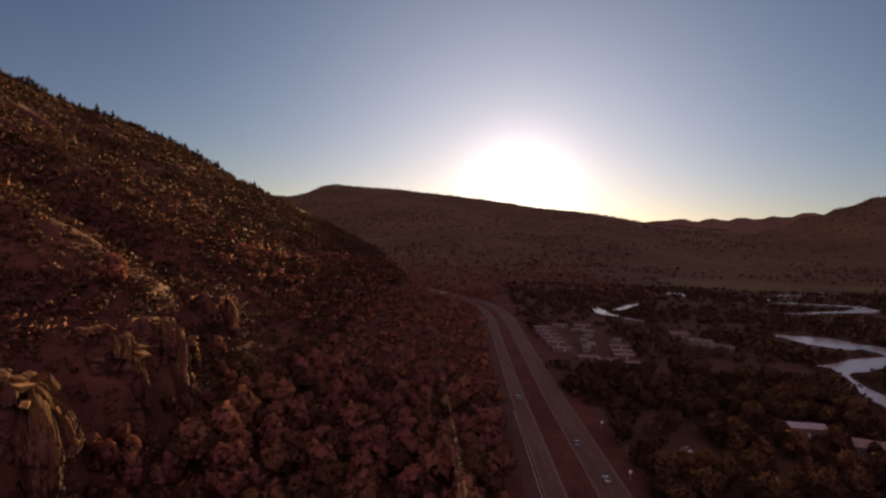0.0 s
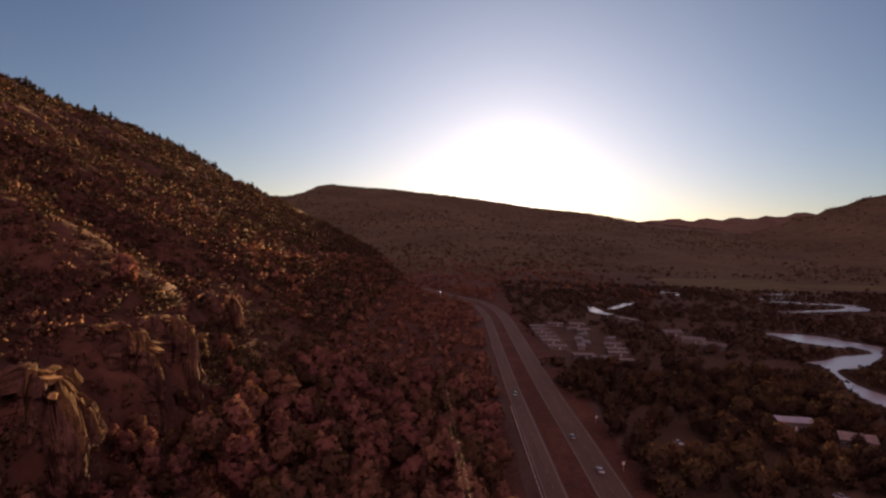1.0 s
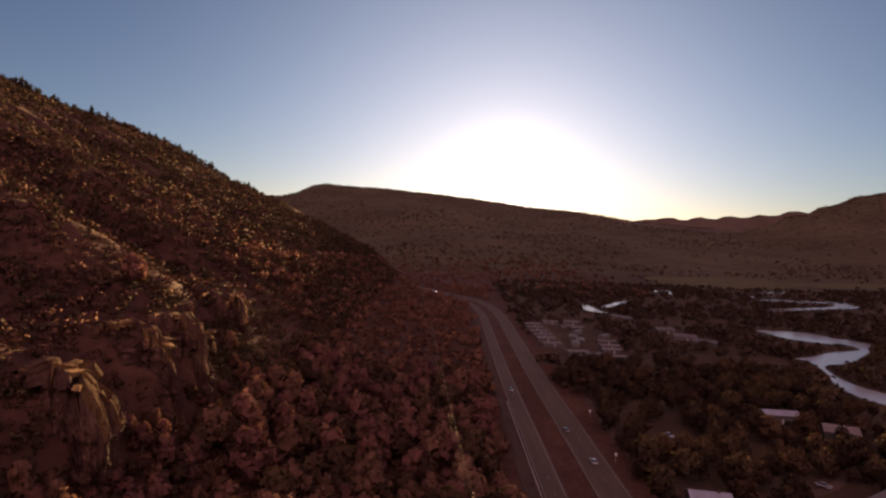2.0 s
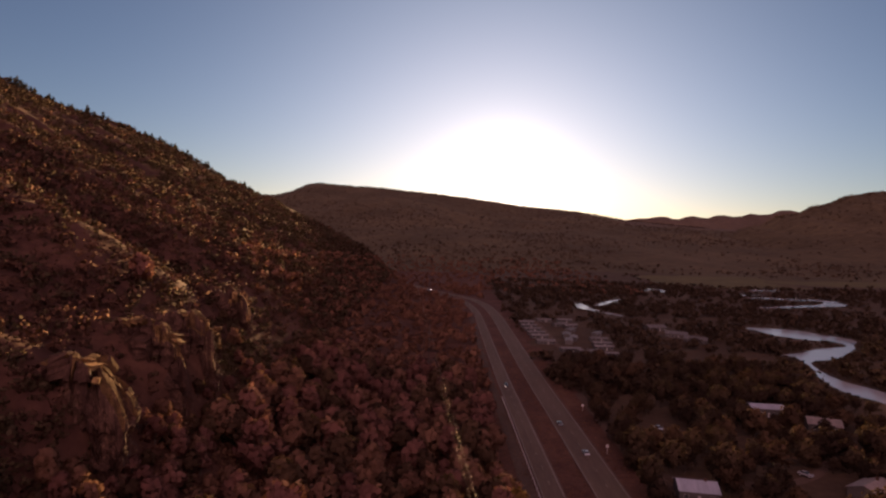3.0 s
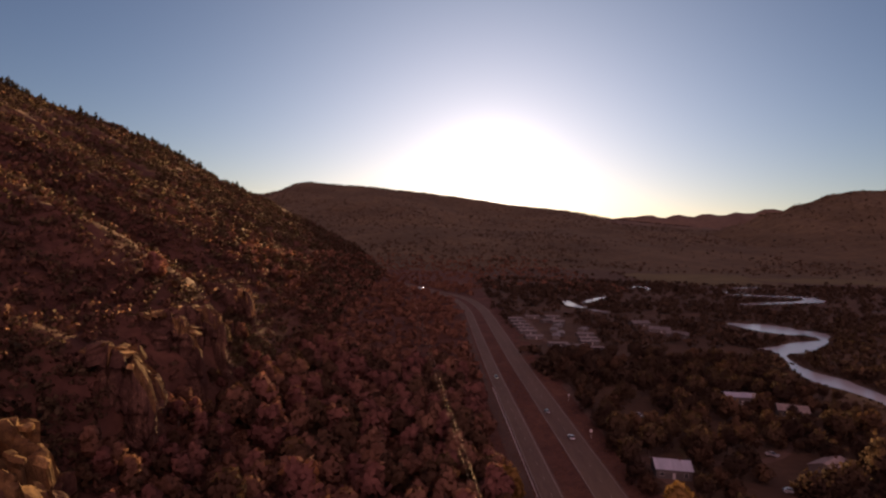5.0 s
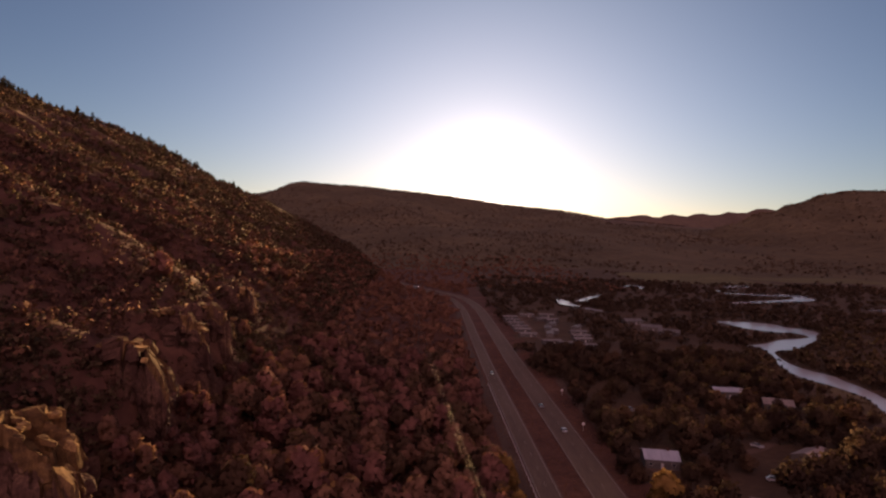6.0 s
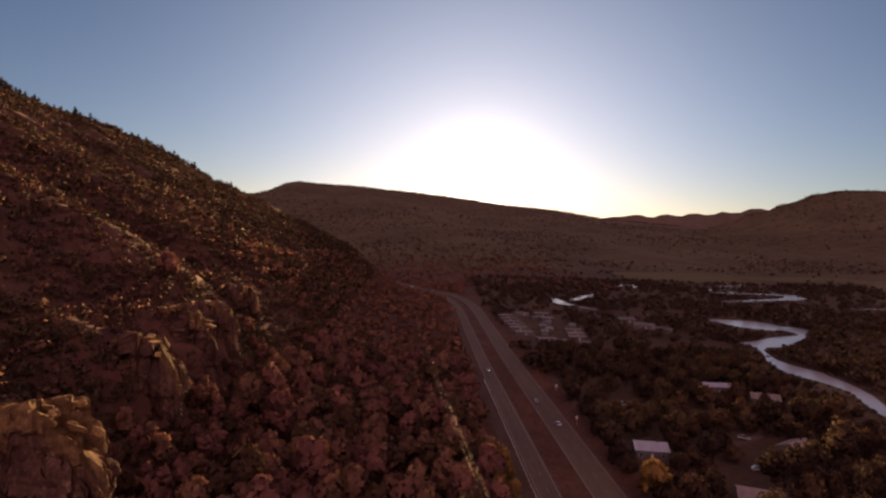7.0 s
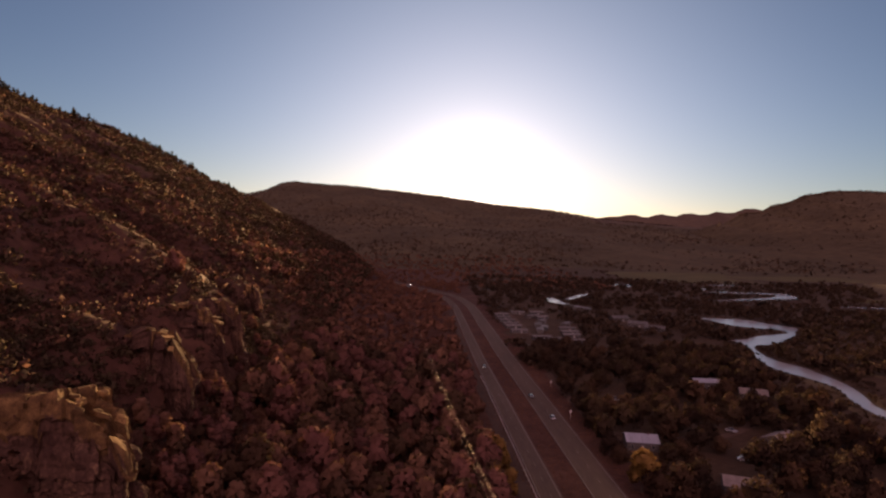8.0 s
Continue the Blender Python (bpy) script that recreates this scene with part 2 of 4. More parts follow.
def height(x, y):
    x, y = np.asarray(x, float), np.asarray(y, float)
    d = foot(y) - x
    lumps = fractal(x, y, 60, 4, 1)
    # the hillside: talus, a cliff band in places, then a long even slope
    talus = 0.45 * np.clip(d, 0, 46)
    cliffy = np.clip(sum(np.exp(-((y - c) / w) ** 2) for c, w in ((114, 12), (160, 9), (194, 7), (213, 8))), 0, 1)
    edge = 47 + 3 * value_noise(x, y, 24, 3)
    step = 19 * (cliffy * smoothstep(edge - 1, edge + 6, d) + (1 - cliffy) * smoothstep(25, 85, d))
    slope = np.interp(d, [48, 218, 261, 325, 404, 459, 530, 561, 700, 900, 1500], [0, 79, 100, 133, 168, 178, 206, 222, 285, 370, 520])
    hill = talus + step + slope + lumps * np.clip(d / 60, 0, 1) * (1.5 + 0.004 * np.maximum(d, 0))
    hill = hill + (1.1 * fractal(x, y, 13, 3, 6) + 1.6 * np.abs(fractal(x, y * 0.6, 34, 3, 7))) * smoothstep(40, 70, d) * (1 - 0.75 * smoothstep(200, 380, d)) * (d < 2000)
    # spurs and gullies that run straight down the slope
    ribs = 5.2 * fractal(x * 0.28 + 0.1 * y, y + 0.22 * x, 44, 3, 0) + 2.0 * fractal(x * 0.3, y, 17, 2, 5)
    hill = hill + ribs * smoothstep(62, 110, d) * (1 - smoothstep(270, 400, d)) * (1 - smoothstep(620, 760, y))
    hill = hill - 4.5 * np.exp(-((x + 438) / 40) ** 2 - ((y - 675) / 55) ** 2)
    end = 835 + 25 * value_noise(x, x * 0, 120, 2)
    hill = hill - 0.55 * np.maximum(0, y - end)
    hill = hill * (1 - 0.6 * smoothstep(-200, -900, y))
    hill = np.minimum(np.maximum(hill, 0), 420)
    # the mountains that close the valley
    spur = fractal(x, y * 0.45, 520, 5, 2)
    ridge_s = np.clip((y - 1500) / 2300, 0, 1)
    ridge = np.interp(x, RIDGE_X, RIDGE_Z) * (ridge_s ** 1.35) + spur * 55 * ridge_s * (1 - ridge_s) * 2
    ridge = ridge - 0.3 * np.maximum(0, y - 3800) + fractal(x, y, 90, 3, 3) * 3.0 * ridge_s
    far_s = np.clip((y - 3300) / 900, 0, 1)
    far = (np.interp(x, FAR_X, FAR_Z) + 22 * (np.abs(np.sin(math.pi * x / 210)) - 0.55) + 8 * value_noise(x, x * 0, 80, 1)) * far_s ** 1.2 - 0.3 * np.maximum(0, y - 4200)
    hill_s = np.clip((y - 1300) / 1700, 0, 1)
    right = np.interp(x, HILL_X, HILL_Z) * hill_s ** 1.4 * smoothstep(500, 2000, x) + spur * 40 * hill_s * (1 - hill_s) * smoothstep(500, 2000, x) * 2
    knobs = (np.abs(np.sin(math.pi * (x + 40 + 25 * value_noise(x, x * 0, 300, 2)) / 165)) - 0.6) * smoothstep(900, 1150, x)
    right = right + 20 * knobs * hill_s ** 2 * (1 - smoothstep(1750, 2050, x))
    right = right - 0.7 * np.maximum(0, y - 3000)
    side = 0.16 * np.maximum(0, np.abs(x - 300) - 900 - 0.2 * y) * (1 - smoothstep(900, 1800, y))
    behind = 0.12 * np.maximum(0, -900 - y)
    mountains = np.maximum(np.maximum(ridge, far), np.maximum(right, side + behind))
    floor = 0.25 * fractal(x, y, 40, 3, 4) * smoothstep(60, 110, x)
    return np.maximum(np.maximum(hill, mountains), 0) + floor


# river and ponds: centre lines with half widths (x, y, half width)
RIVER = [(518, 878, 9), (507, 884, 11), (470, 886, 10), (440, 893, 8), (414, 893, 5)]
RIVER_LOOP = [(507, 884, 9), (503, 850, 13), (484, 822, 14), (452, 805, 9), (400, 780, 7), (363, 762, 4)]
RIVER_NEAR = [(268, 578, 9), (281, 566, 22), (293, 548, 22), (308, 532, 16), (307, 517, 6.5), (303, 506, 3), (296, 495, 4), (277, 480, 9), (256, 463, 10.5), (240, 449, 9), (229.5, 435, 3), (224.5, 420, 1.2), (218, 402, 3),
              (213.6, 385, 5.2), (214.2, 370, 8.7), (214.6, 353, 11), (217.3, 340, 8.5), (217.7, 326, 6), (214.5, 308, 4.4), (207, 290, 3.9), (202.5, 276, 3.9), (201, 240, 5), (203, 180, 7), (213, 90, 8), (220, 0, 8)]
POND_A = [(139, 742, 3), (138, 715, 8), (139, 690, 7), (148, 675, 4)]
POND_B = [(158, 728, 3), (172, 752, 5), (190, 785, 5), (206, 806, 4)]
POND_C = [(152, 660, 4), (159, 645, 5), (164, 640, 2)]
POND_D = [(286, 965, 2), (300, 985, 5), (314, 990, 5), (306, 940, 3)]
POND_F = [(470, 1024, 3), (500, 1036, 7), (535, 1046, 3)]
POND_G = [(419, 926, 2.5), (424, 944, 4)]
RIVER_BAY = [(258, 464, 9), (242, 456, 8), (232, 454.5, 4), (224, 453, 1.5)]
POND_H = [(434, 934, 3), (446, 942, 2), (462, 953, 2)]
POND_E = [(497, 724, 2), (520, 720, 5), (560, 716, 6), (620, 712, 6)]


def along(points, step=4.0):
    """A smooth line through the points, as an array of x, y, half width."""
    p = np.array([points[0]] + list(points) + [points[-1]], float)
    out = []
    for i in range(1, len(p) - 2):
        n = max(2, int(np.hypot(*(p[i + 1] - p[i])[:2]) / step))
        for t in np.linspace(0, 1, n, endpoint=False):
            a, b_, c, d = p[i - 1], p[i], p[i + 1], p[i + 2]
            out.append(0.5 * (2 * b_ + (c - a) * t + (2 * a - 5 * b_ + 4 * c - d) * t * t + (3 * b_ - a - 3 * c + d) * t ** 3))
    out.append(p[-2])
    return np.array(out)


WATERS = [along(w) for w in (RIVER, RIVER_LOOP, RIVER_NEAR, POND_A, POND_B, POND_C, POND_D, POND_E, POND_F, POND_G, POND_H, RIVER_BAY)]
WATER_PTS = np.concatenate(WATERS)


def from_water(x, y):
    """Metres from the nearest shore (negative in the water)."""
    x, y = np.ravel(np.asarray(x, float)), np.ravel(np.asarray(y, float))
    out = np.full(x.shape, 999.0)
    near = (x > 80) & (x < 680) & (y > -20) & (y < 1100)
    if near.any():
        px, py = x[near], y[near]
        best = np.full(px.shape, 999.0)
        for q in WATER_PTS[::2]:
            best = np.minimum(best, np.hypot(px - q[0], py - q[1]) - q[2])
        out[near] = best
    return out


def slant(y):
    """How far the roads lean to the left as they run up the valley and bend."""
    y = np.asarray(y, float)
    ky = [-400, 174, 230, 297, 352, 461, 607, 681, 740, 775, 811, 870, 1000, 1600]
    kx = [20, 2.3, 0, -2.6, -5.2, -8.5, -12.5, -19, -31, -47, -72, -100, -160, -420]
    return sum(np.interp(y + o, ky, kx) for o in (-30, -20, -10, 0, 10, 20, 30)) / 7


def axis(lo, a, b_, hi, fine, grow):
    mid = list(np.arange(a, b_ + 0.1, fine))
    s, v = fine, mid[-1]
    while v < hi:
        s *= grow
        v += s
        mid.append(min(v, hi))
    s, v = fine, mid[0]
    while v > lo:
        s *= grow
        v -= s
        mid.insert(0, max(v, lo))
    return np.array(mid)


def in_pasture(x, y):
    """Open hay fields at the foot of the mountains."""
    wob = 40 * value_noise(x, y, 90, 3)
    one = (np.abs(x - 470 - 0.2 * (y - 1100) + wob) < 115) & (np.abs(y - 1240 + wob) < 150)
    two = (np.abs(x - 760 - wob) < 130) & (np.abs(y - 1260 - wob) < 70)
    three = (np.abs(x - 610 + 0.5 * wob) < 45) & (np.abs(y - 800 + 0.3 * wob) < 22)
    return one | two | three


def build_ground():
    xs, ys = axis(-4600, -150, 240, 4600, 3.0, 1.035), axis(-4600, 60, 420, 4800, 3.0, 1.022)
    ys = np.unique(np.concatenate([ys, [2940, 3000, 3740, 3800, 4200]]))
    gx, gy = np.meshgrid(xs, ys)
    gz = height(gx, gy)
    w = from_water(gx, gy).reshape(gx.shape)
    gz = np.where(w < 8, np.minimum(gz, -0.25 - 0.02 * (8 - np.maximum(w, 0))), gz)
    gz = np.where(w < -2, -1.6, gz)
    # level beds under the roads
    bed = smoothstep(8, 0, np.abs(gx - 38 - slant(gy)) - 18)
    gz = gz * (1 - bed * (gy < 900))
    nx, ny = len(xs), len(ys)
    verts = np.column_stack([gx.ravel(), gy.ravel(), gz.ravel()])
    i = (np.arange(ny - 1)[:, None] * nx + np.arange(nx - 1)).ravel()
    faces = np.column_stack([i, i + 1, i + nx + 1, i + nx])
    me = mesh_from("ground", verts.tolist(), faces.tolist(), M_ground, True)
    me.materials.append(M_mountain)
    me.materials.append(M_field)
    me.materials.append(M_distant)
    me.materials.append(M_pasture)
    c = verts[faces].mean(axis=1)
    far = c[:, 1] + 250 * value_noise(c[:, 0], c[:, 1], 300, 4) > 1350 - 0.25 * c[:, 0].clip(0, 1600)
    meadow = (~far) & (c[:, 0] > 62 - 0.03 * (c[:, 1] - 230) + 5 * value_noise(c[:, 0], c[:, 1], 25, 5)) & (c[:, 2] < 6)
    me.polygons.foreach_set("use_smooth", ~(((c[:, 1] > 2600) & (c[:, 1] < 3150)) | (c[:, 1] > 3600)))
    pasture = in_pasture(c[:, 0], c[:, 1])
    me.polygons.foreach_set("material_index", np.where(pasture, 4, np.where((c[:, 1] > 3350) & (c[:, 0] > 900), 3, np.where(far, 1, np.where(meadow, 2, 0)))).astype(np.int32))
    return tagged(new("ground", me), "dry russet scrub valley floor rising to hills and mountains", "ground", kind="structure")


build_ground()


def build_water(name, line, label, z):
    n = len(line)
    d = np.gradient(line[:, :2], axis=0)
    d /= np.maximum(np.hypot(d[:, 0], d[:, 1]), 1e-6)[:, None]
    nrm = np.column_stack([-d[:, 1], d[:, 0]])
    wob = 1 + 0.18 * value_noise(line[:, 0], line[:, 1], 14, 2)
    wob2 = 1 + 0.18 * value_noise(line[:, 0], line[:, 1], 14, 5)
    a = line[:, :2] + nrm * (line[:, 2] * wob)[:, None]
    b_ = line[:, :2] - nrm * (line[:, 2] * wob2)[:, None]
    verts = [(p[0], p[1], z) for p in a] + [(p[0], p[1], z) for p in b_]
    faces = [(i, i + n, i + n + 1, i + 1) for i in range(n - 1)]
    # rounded ends
    for e, s in ((0, -1), (n - 1, 1)):
        c, r = line[e], line[e, 2]
        base = len(verts)
        ring = []
        for k in range(1, 6):
            ang = math.pi * k / 6
            v = nrm[e] * math.cos(ang) * r + d[e] * s * math.sin(ang) * r
            ring.append((c[0] + v[0], c[1] + v[1], z))
        verts += ring
        faces.append((e, *range(base, base + 5), e + n) if s < 0 else (e + n, *range(base + 4, base - 1, -1), e))
    me = mesh_from(name, verts, faces, M_water)
    return tagged(new(name, me), label, "water", kind="structure")


for wi, (wname, wlabel) in enumerate((("river", "still river reflecting the pale evening sky"), ("river", "meander of the river reflecting the pale sky"),
                                      ("river", "broad winding river between wooded banks"), ("pond", "small bright pond among dark trees"), ("pond", "narrow bright backwater among trees"),
                                      ("pond", "tiny bright pool beside the ponds"), ("pond", "curved sliver of bright water in the far meadow"), ("pond", "long thin backwater beyond the river"),
                                      ("pond", "thin bright reach of water beyond the meander"), ("pond", "small bright pool beside the meander"), ("pond", "thin bright puddle near the meander"), ("river", "pointed shallow bay of the winding river"))):
    build_water("water_%s" % wname, WATERS[wi], wlabel, -0.2 + 0.004 * wi)


# ---- roads and power line ----
def strip(name, x0, x1, z, mat, y0=-300, y1=1300, thick=0.12, step=8, crown=0.0):
    ys = np.arange(y0, y1 + 1, step)
    verts, faces = [], []
    for y in ys:
        o = slant(y)
        verts += [(x0 + o, y, z - thick), (x0 + o, y, z), ((x0 + x1) / 2 + o, y, z + crown), (x1 + o, y, z), (x1 + o, y, z - thick)]
    for i in range(len(ys) - 1):
        a, b_ = 5 * i, 5 * i + 5
        faces += [(a + k, a + k + 1, b_ + k + 1, b_ + k) for k in range(4)]
    return mesh_from(name, verts, faces, mat)


def build_roads():
    for x0, x1, label in ((26.0, 33.2, "worn grey asphalt carriageway with white edge lines"), (42, 52.5, "second asphalt carriageway beyond a grassy median")):
        road = tagged(new("road", strip("road", x0, x1, 0.22, M_asphalt, crown=0.08)), label, "road", kind="structure")
        for lx, dashed in ((x0 + 0.25, False), (x1 - 0.7, False), ((x0 + x1) / 2, True)):
            if dashed:
                verts, faces = [], []
                for y in np.arange(100, 600, 12.0):
                    i = len(verts)
                    verts += [(lx - 0.07 + slant(y), y, 0.31), (lx + 0.07 + slant(y), y, 0.31), (lx + 0.07 + slant(y + 3), y + 3, 0.31), (lx - 0.07 + slant(y + 3), y + 3, 0.31)]
                    faces.append((i, i + 1, i + 2, i + 3))
                ob = new("lane_marking", mesh_from("lane_marking", verts, faces, M_paint))
            else:
                ob = new("edge_line", strip("edge_line", lx - 0.12, lx + 0.12, 0.25, M_paint, thick=0.02))
            ob.parent = road
    tagged(new("road", strip("road", 20.4, 24.6, 0.16, M_shoulder, y0=60, y1=600)), "dusty gravel shoulder beside the guard rail", "road", kind="structure")
    # guard rail along the outer edge
    rail = tagged(new("guard_rail"), "galvanised steel guard rail along the highway edge", "guard rail")
    prof = [(0.0, 0.44), (0.08, 0.52), (0.0, 0.63), (0.08, 0.74), (0.0, 0.84), (-0.06, 0.84), (-0.06, 0.44)]
    ys = np.arange(120, 317, 4.0)
    verts = [(25.1 + slant(y) + a, y, 0.1 + h) for y in ys for a, h in prof]
    faces = [(7 * i + k, 7 * i + (k + 1) % 7, 7 * i + 7 + (k + 1) % 7, 7 * i + 7 + k) for i in range(len(ys) - 1) for k in range(7)]
    beam = new("rail", mesh_from("rail", verts, faces, M_steel))
    beam.parent = rail
    post_me = None
    for y in ys:
        if post_me is None:
            p = part("post", boxed(-0.12, 0.0, -0.08, 0.08, -0.3, 0.85), M_steel, rail)
            post_me = p.data
        else:
            p = new("post", post_me)
            p.parent = rail
        p.location = (25.0 + slant(y), y, 0.1)


def wire_x(y):
    """The power line runs dead straight up the valley."""
    return 6.4 - 0.107 * (y - 152.7)


def build_power_line():
    line = tagged(new("power_line"), "overhead power line of three thin cables glinting in low sun", "power line")
    poles = (70.0, 392.0, 640.0)
    for y in poles:
        x, g = wire_x(y), float(height(wire_x(y), y))
        verts, faces = [], []
        for dx in (-1.5, 1.5):
            limb(verts, faces, (x + dx, y, g - 0.5), (x + dx, y, 25.0), 0.2, 0.13, 8)
        pole = new("pole", mesh_from("pole", verts, faces, M_bark, True))
        pole.parent = line
        part("crossarm", boxed(x - 2.4, x + 2.4, y - 0.1, y + 0.1, 24.2, 24.45, 0.02), M_bark, pole)
        for dx in CABLES:
            part("insulator", boxed(x + dx - 0.07, x + dx + 0.07, y - 0.07, y + 0.07, 23.75, 24.2, 0.02), M_window, pole)
    for dx in CABLES:
        verts, faces, sides = [], [], 6
        for a, b_ in zip(poles, poles[1:]):
            for k in range(33):
                t = k / 32
                y = a + (b_ - a) * t
                z = 23.75 - (4 + 0.4 * dx) * 4 * t * (1 - t) * ((b_ - a) / 322) ** 2
                if k or not verts:
                    verts += [(wire_x(y) + dx + 0.022 * math.cos(q * math.tau / sides), y, z + 0.022 * math.sin(q * math.tau / sides)) for q in range(sides)]
        for i in range(len(verts) // sides - 1):
            faces += [(sides * i + q, sides * i + (q + 1) % sides, sides * i + sides + (q + 1) % sides, sides * i + sides + q) for q in range(sides)]
        new("cable", mesh_from("cable", verts, faces, M_cable, True)).parent = line


CABLES = (-0.85, 0.45, 0.85)
build_roads()



# ---- rock outcrops ----
def rock_fin(seed, y0, y1, base, crest, crack=4.2):
    """A fin of sandstone that juts from the hillside: crest (x, top) from the hill outwards, cracked into upright blocks, with ledges."""
    x0, x1 = crest[0][0], crest[-1][0]
    cx, cy, hx, hy = (x0 + x1) / 2, (y0 + y1) / 2, (x1 - x0) / 2, (y1 - y0) / 2
    n, m = (216, 64) if y0 < 150 else (144, 48)
    lean = 0.1 if y0 < 150 else 0.08
    off = Vector((seed * 5.3, seed * 2.9, seed * 1.7))

    def block(p, size):
        dist, pts = noise.voronoi(Vector((p.x / size, p.y / size, p.z / (size * 2.2))) + off, distance_metric="CHEBYCHEV")
        return dist[1] - dist[0], noise.cell(pts[0] * 7.3)

    def top(x, y):
        edge, lift = block(Vector((x, y, 3.0)), crack)
        return float(np.interp(x, [c[0] for c in crest], [c[1] for c in crest])) + 2.4 * (lift - 0.5) - 1.4 * math.exp(-(edge / 0.10) ** 2) \
            + 0.5 * noise.fractal(Vector((x, y, 0)) * 0.35 + off, 0.9, 2.1, 4) - lean * (y - y0 - 2)

    verts, faces, ring = [], [], []
    for i in range(n):
        a = 2 * math.pi * i / n
        ca, sa = math.cos(a), math.sin(a)
        k = (abs(ca) ** 5 + abs(sa) ** 5) ** -0.2
        ring.append((ca * k - (0.36 * sa * k * hy / hx if ca > 0 else 0), sa * k))
    for j in range(m + 1):
        v = j / m
        for u, w in ring:
            x, y = cx + u * hx, cy + w * hy
            t = top(x, y)
            wide = 1.07 - 0.09 * v
            p = Vector((cx + u * hx * (1 + (wide - 1) * 0.6), cy + w * hy * wide, base + (t - base) * v))
            edge, push = block(p, crack)
            led = noise.cell(Vector((seed, p.x * 0.05, p.z / 2.6)))
            f = noise.fractal(p * 0.4 + off, 0.9, 2.1, 5)
            d = Vector((u, w, 0)).normalized()
            verts.append(p + d * (2.1 * (push - 0.5) - 0.6 * math.exp(-(edge / 0.07) ** 2) + 1.0 * (led - 0.5) + 0.7 * f))
    for j in range(m):
        for i in range(n):
            faces.append((j * n + i, j * n + (i + 1) % n, (j + 1) * n + (i + 1) % n, (j + 1) * n + i))
    prev = m * n
    for r in range(1, 9):
        sc = 1 - r / 8.5
        b0 = len(verts)
        for i in range(n):
            o = verts[m * n + i]
            x, y = cx + (o.x - cx) * (1 - (1 - sc) * min(1.0, hy / hx)), cy + (o.y - cy) * sc
            verts.append(Vector((x, y, top(x, y) + 0.35)))
        for i in range(n):
            faces.append((prev + i, prev + (i + 1) % n, b0 + (i + 1) % n, b0 + i))
        prev = b0
    faces += [(prev + i, prev + i + 1, prev + n - 2 - i, prev + n - 1 - i) for i in range(n // 2 - 1)]
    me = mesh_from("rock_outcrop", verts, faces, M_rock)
    # the low sun's gold is painted on the outer part of the crest
    me.materials.append(M_rock_sunlit)
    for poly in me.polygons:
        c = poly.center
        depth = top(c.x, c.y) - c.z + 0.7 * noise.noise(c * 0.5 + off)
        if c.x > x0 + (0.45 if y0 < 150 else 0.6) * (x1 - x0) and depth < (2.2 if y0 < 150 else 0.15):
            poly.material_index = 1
    return me


def chunk(seed, sx, sy, sz):
    """An angular block of sandstone, its corners broken off."""
    bm = bmesh.new()
    box(bm, -sx, sx, -sy, sy, -sz, sz)
    bmesh.ops.subdivide_edges(bm, edges=list(bm.edges), cuts=3, use_grid_fill=True)
    o = Vector((seed * 1.3, seed * 0.7, 0))
    for v in bm.verts:
        c = v.co
        k = max(abs(c.x / sx), abs(c.y / sy), abs(c.z / sz))
        q = (abs(c.x / sx) ** 16 + abs(c.y / sy) ** 16 + abs(c.z / sz) ** 16) ** (1 / 16)
        v.co = c * (k / q if q else 1) * (1 + 0.34 * noise.noise(c * 0.9 + o) + 0.12 * noise.noise(c * 2.6 + o))
    return bm


def outcrop(label, seed, y0, y1, base, crest, crack=4.2):
    ob = tagged(new("rock_outcrop"), label, "rock", "cliff band")
    face = new("rock_face", rock_fin(seed, y0, y1, base, crest, crack))
    face.parent = ob
    rng = np.random.default_rng(900 + seed)
    length = crest[-1][0] - crest[0][0]
    for k in range(int(length / (1.6 if y0 < 150 else 2.6))):
        x = crest[0][0] + length * (0.3 + 0.64 * rng.random())
        y = rng.uniform(y0 + 2, y1 - 2.5)
        z = float(np.interp(x, [c[0] for c in crest], [c[1] for c in crest]))
        sx, sy, sz = 0.6 + 1.3 * rng.random(), 0.6 + 1.0 * rng.random(), 0.3 + 0.35 * rng.random()
        if y0 < 150:
            sx, sy, sz = 0.62 * sx, 0.62 * sy, 0.9 * sz
        # crest blocks wear the painted sunlight colour too, as a bright rim
        b_ = part("block", chunk(seed * 50 + k, sx, sy, sz), M_rock_sunlit, ob)
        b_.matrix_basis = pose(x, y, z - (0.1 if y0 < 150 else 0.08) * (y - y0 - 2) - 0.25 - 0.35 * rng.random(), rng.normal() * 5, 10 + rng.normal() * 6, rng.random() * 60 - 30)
    return ob


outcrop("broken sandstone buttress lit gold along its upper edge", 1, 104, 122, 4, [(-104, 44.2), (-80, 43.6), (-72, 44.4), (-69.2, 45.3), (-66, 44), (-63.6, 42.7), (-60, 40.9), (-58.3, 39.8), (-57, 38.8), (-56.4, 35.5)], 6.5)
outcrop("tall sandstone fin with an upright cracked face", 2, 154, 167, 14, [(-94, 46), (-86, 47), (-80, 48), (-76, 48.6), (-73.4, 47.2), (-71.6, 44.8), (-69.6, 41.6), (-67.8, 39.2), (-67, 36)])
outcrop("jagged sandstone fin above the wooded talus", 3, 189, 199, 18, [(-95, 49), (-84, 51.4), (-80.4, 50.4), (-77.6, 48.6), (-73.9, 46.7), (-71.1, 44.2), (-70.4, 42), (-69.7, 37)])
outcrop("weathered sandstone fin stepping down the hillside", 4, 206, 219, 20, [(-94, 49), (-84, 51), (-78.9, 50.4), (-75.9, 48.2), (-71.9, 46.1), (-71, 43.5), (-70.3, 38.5)])
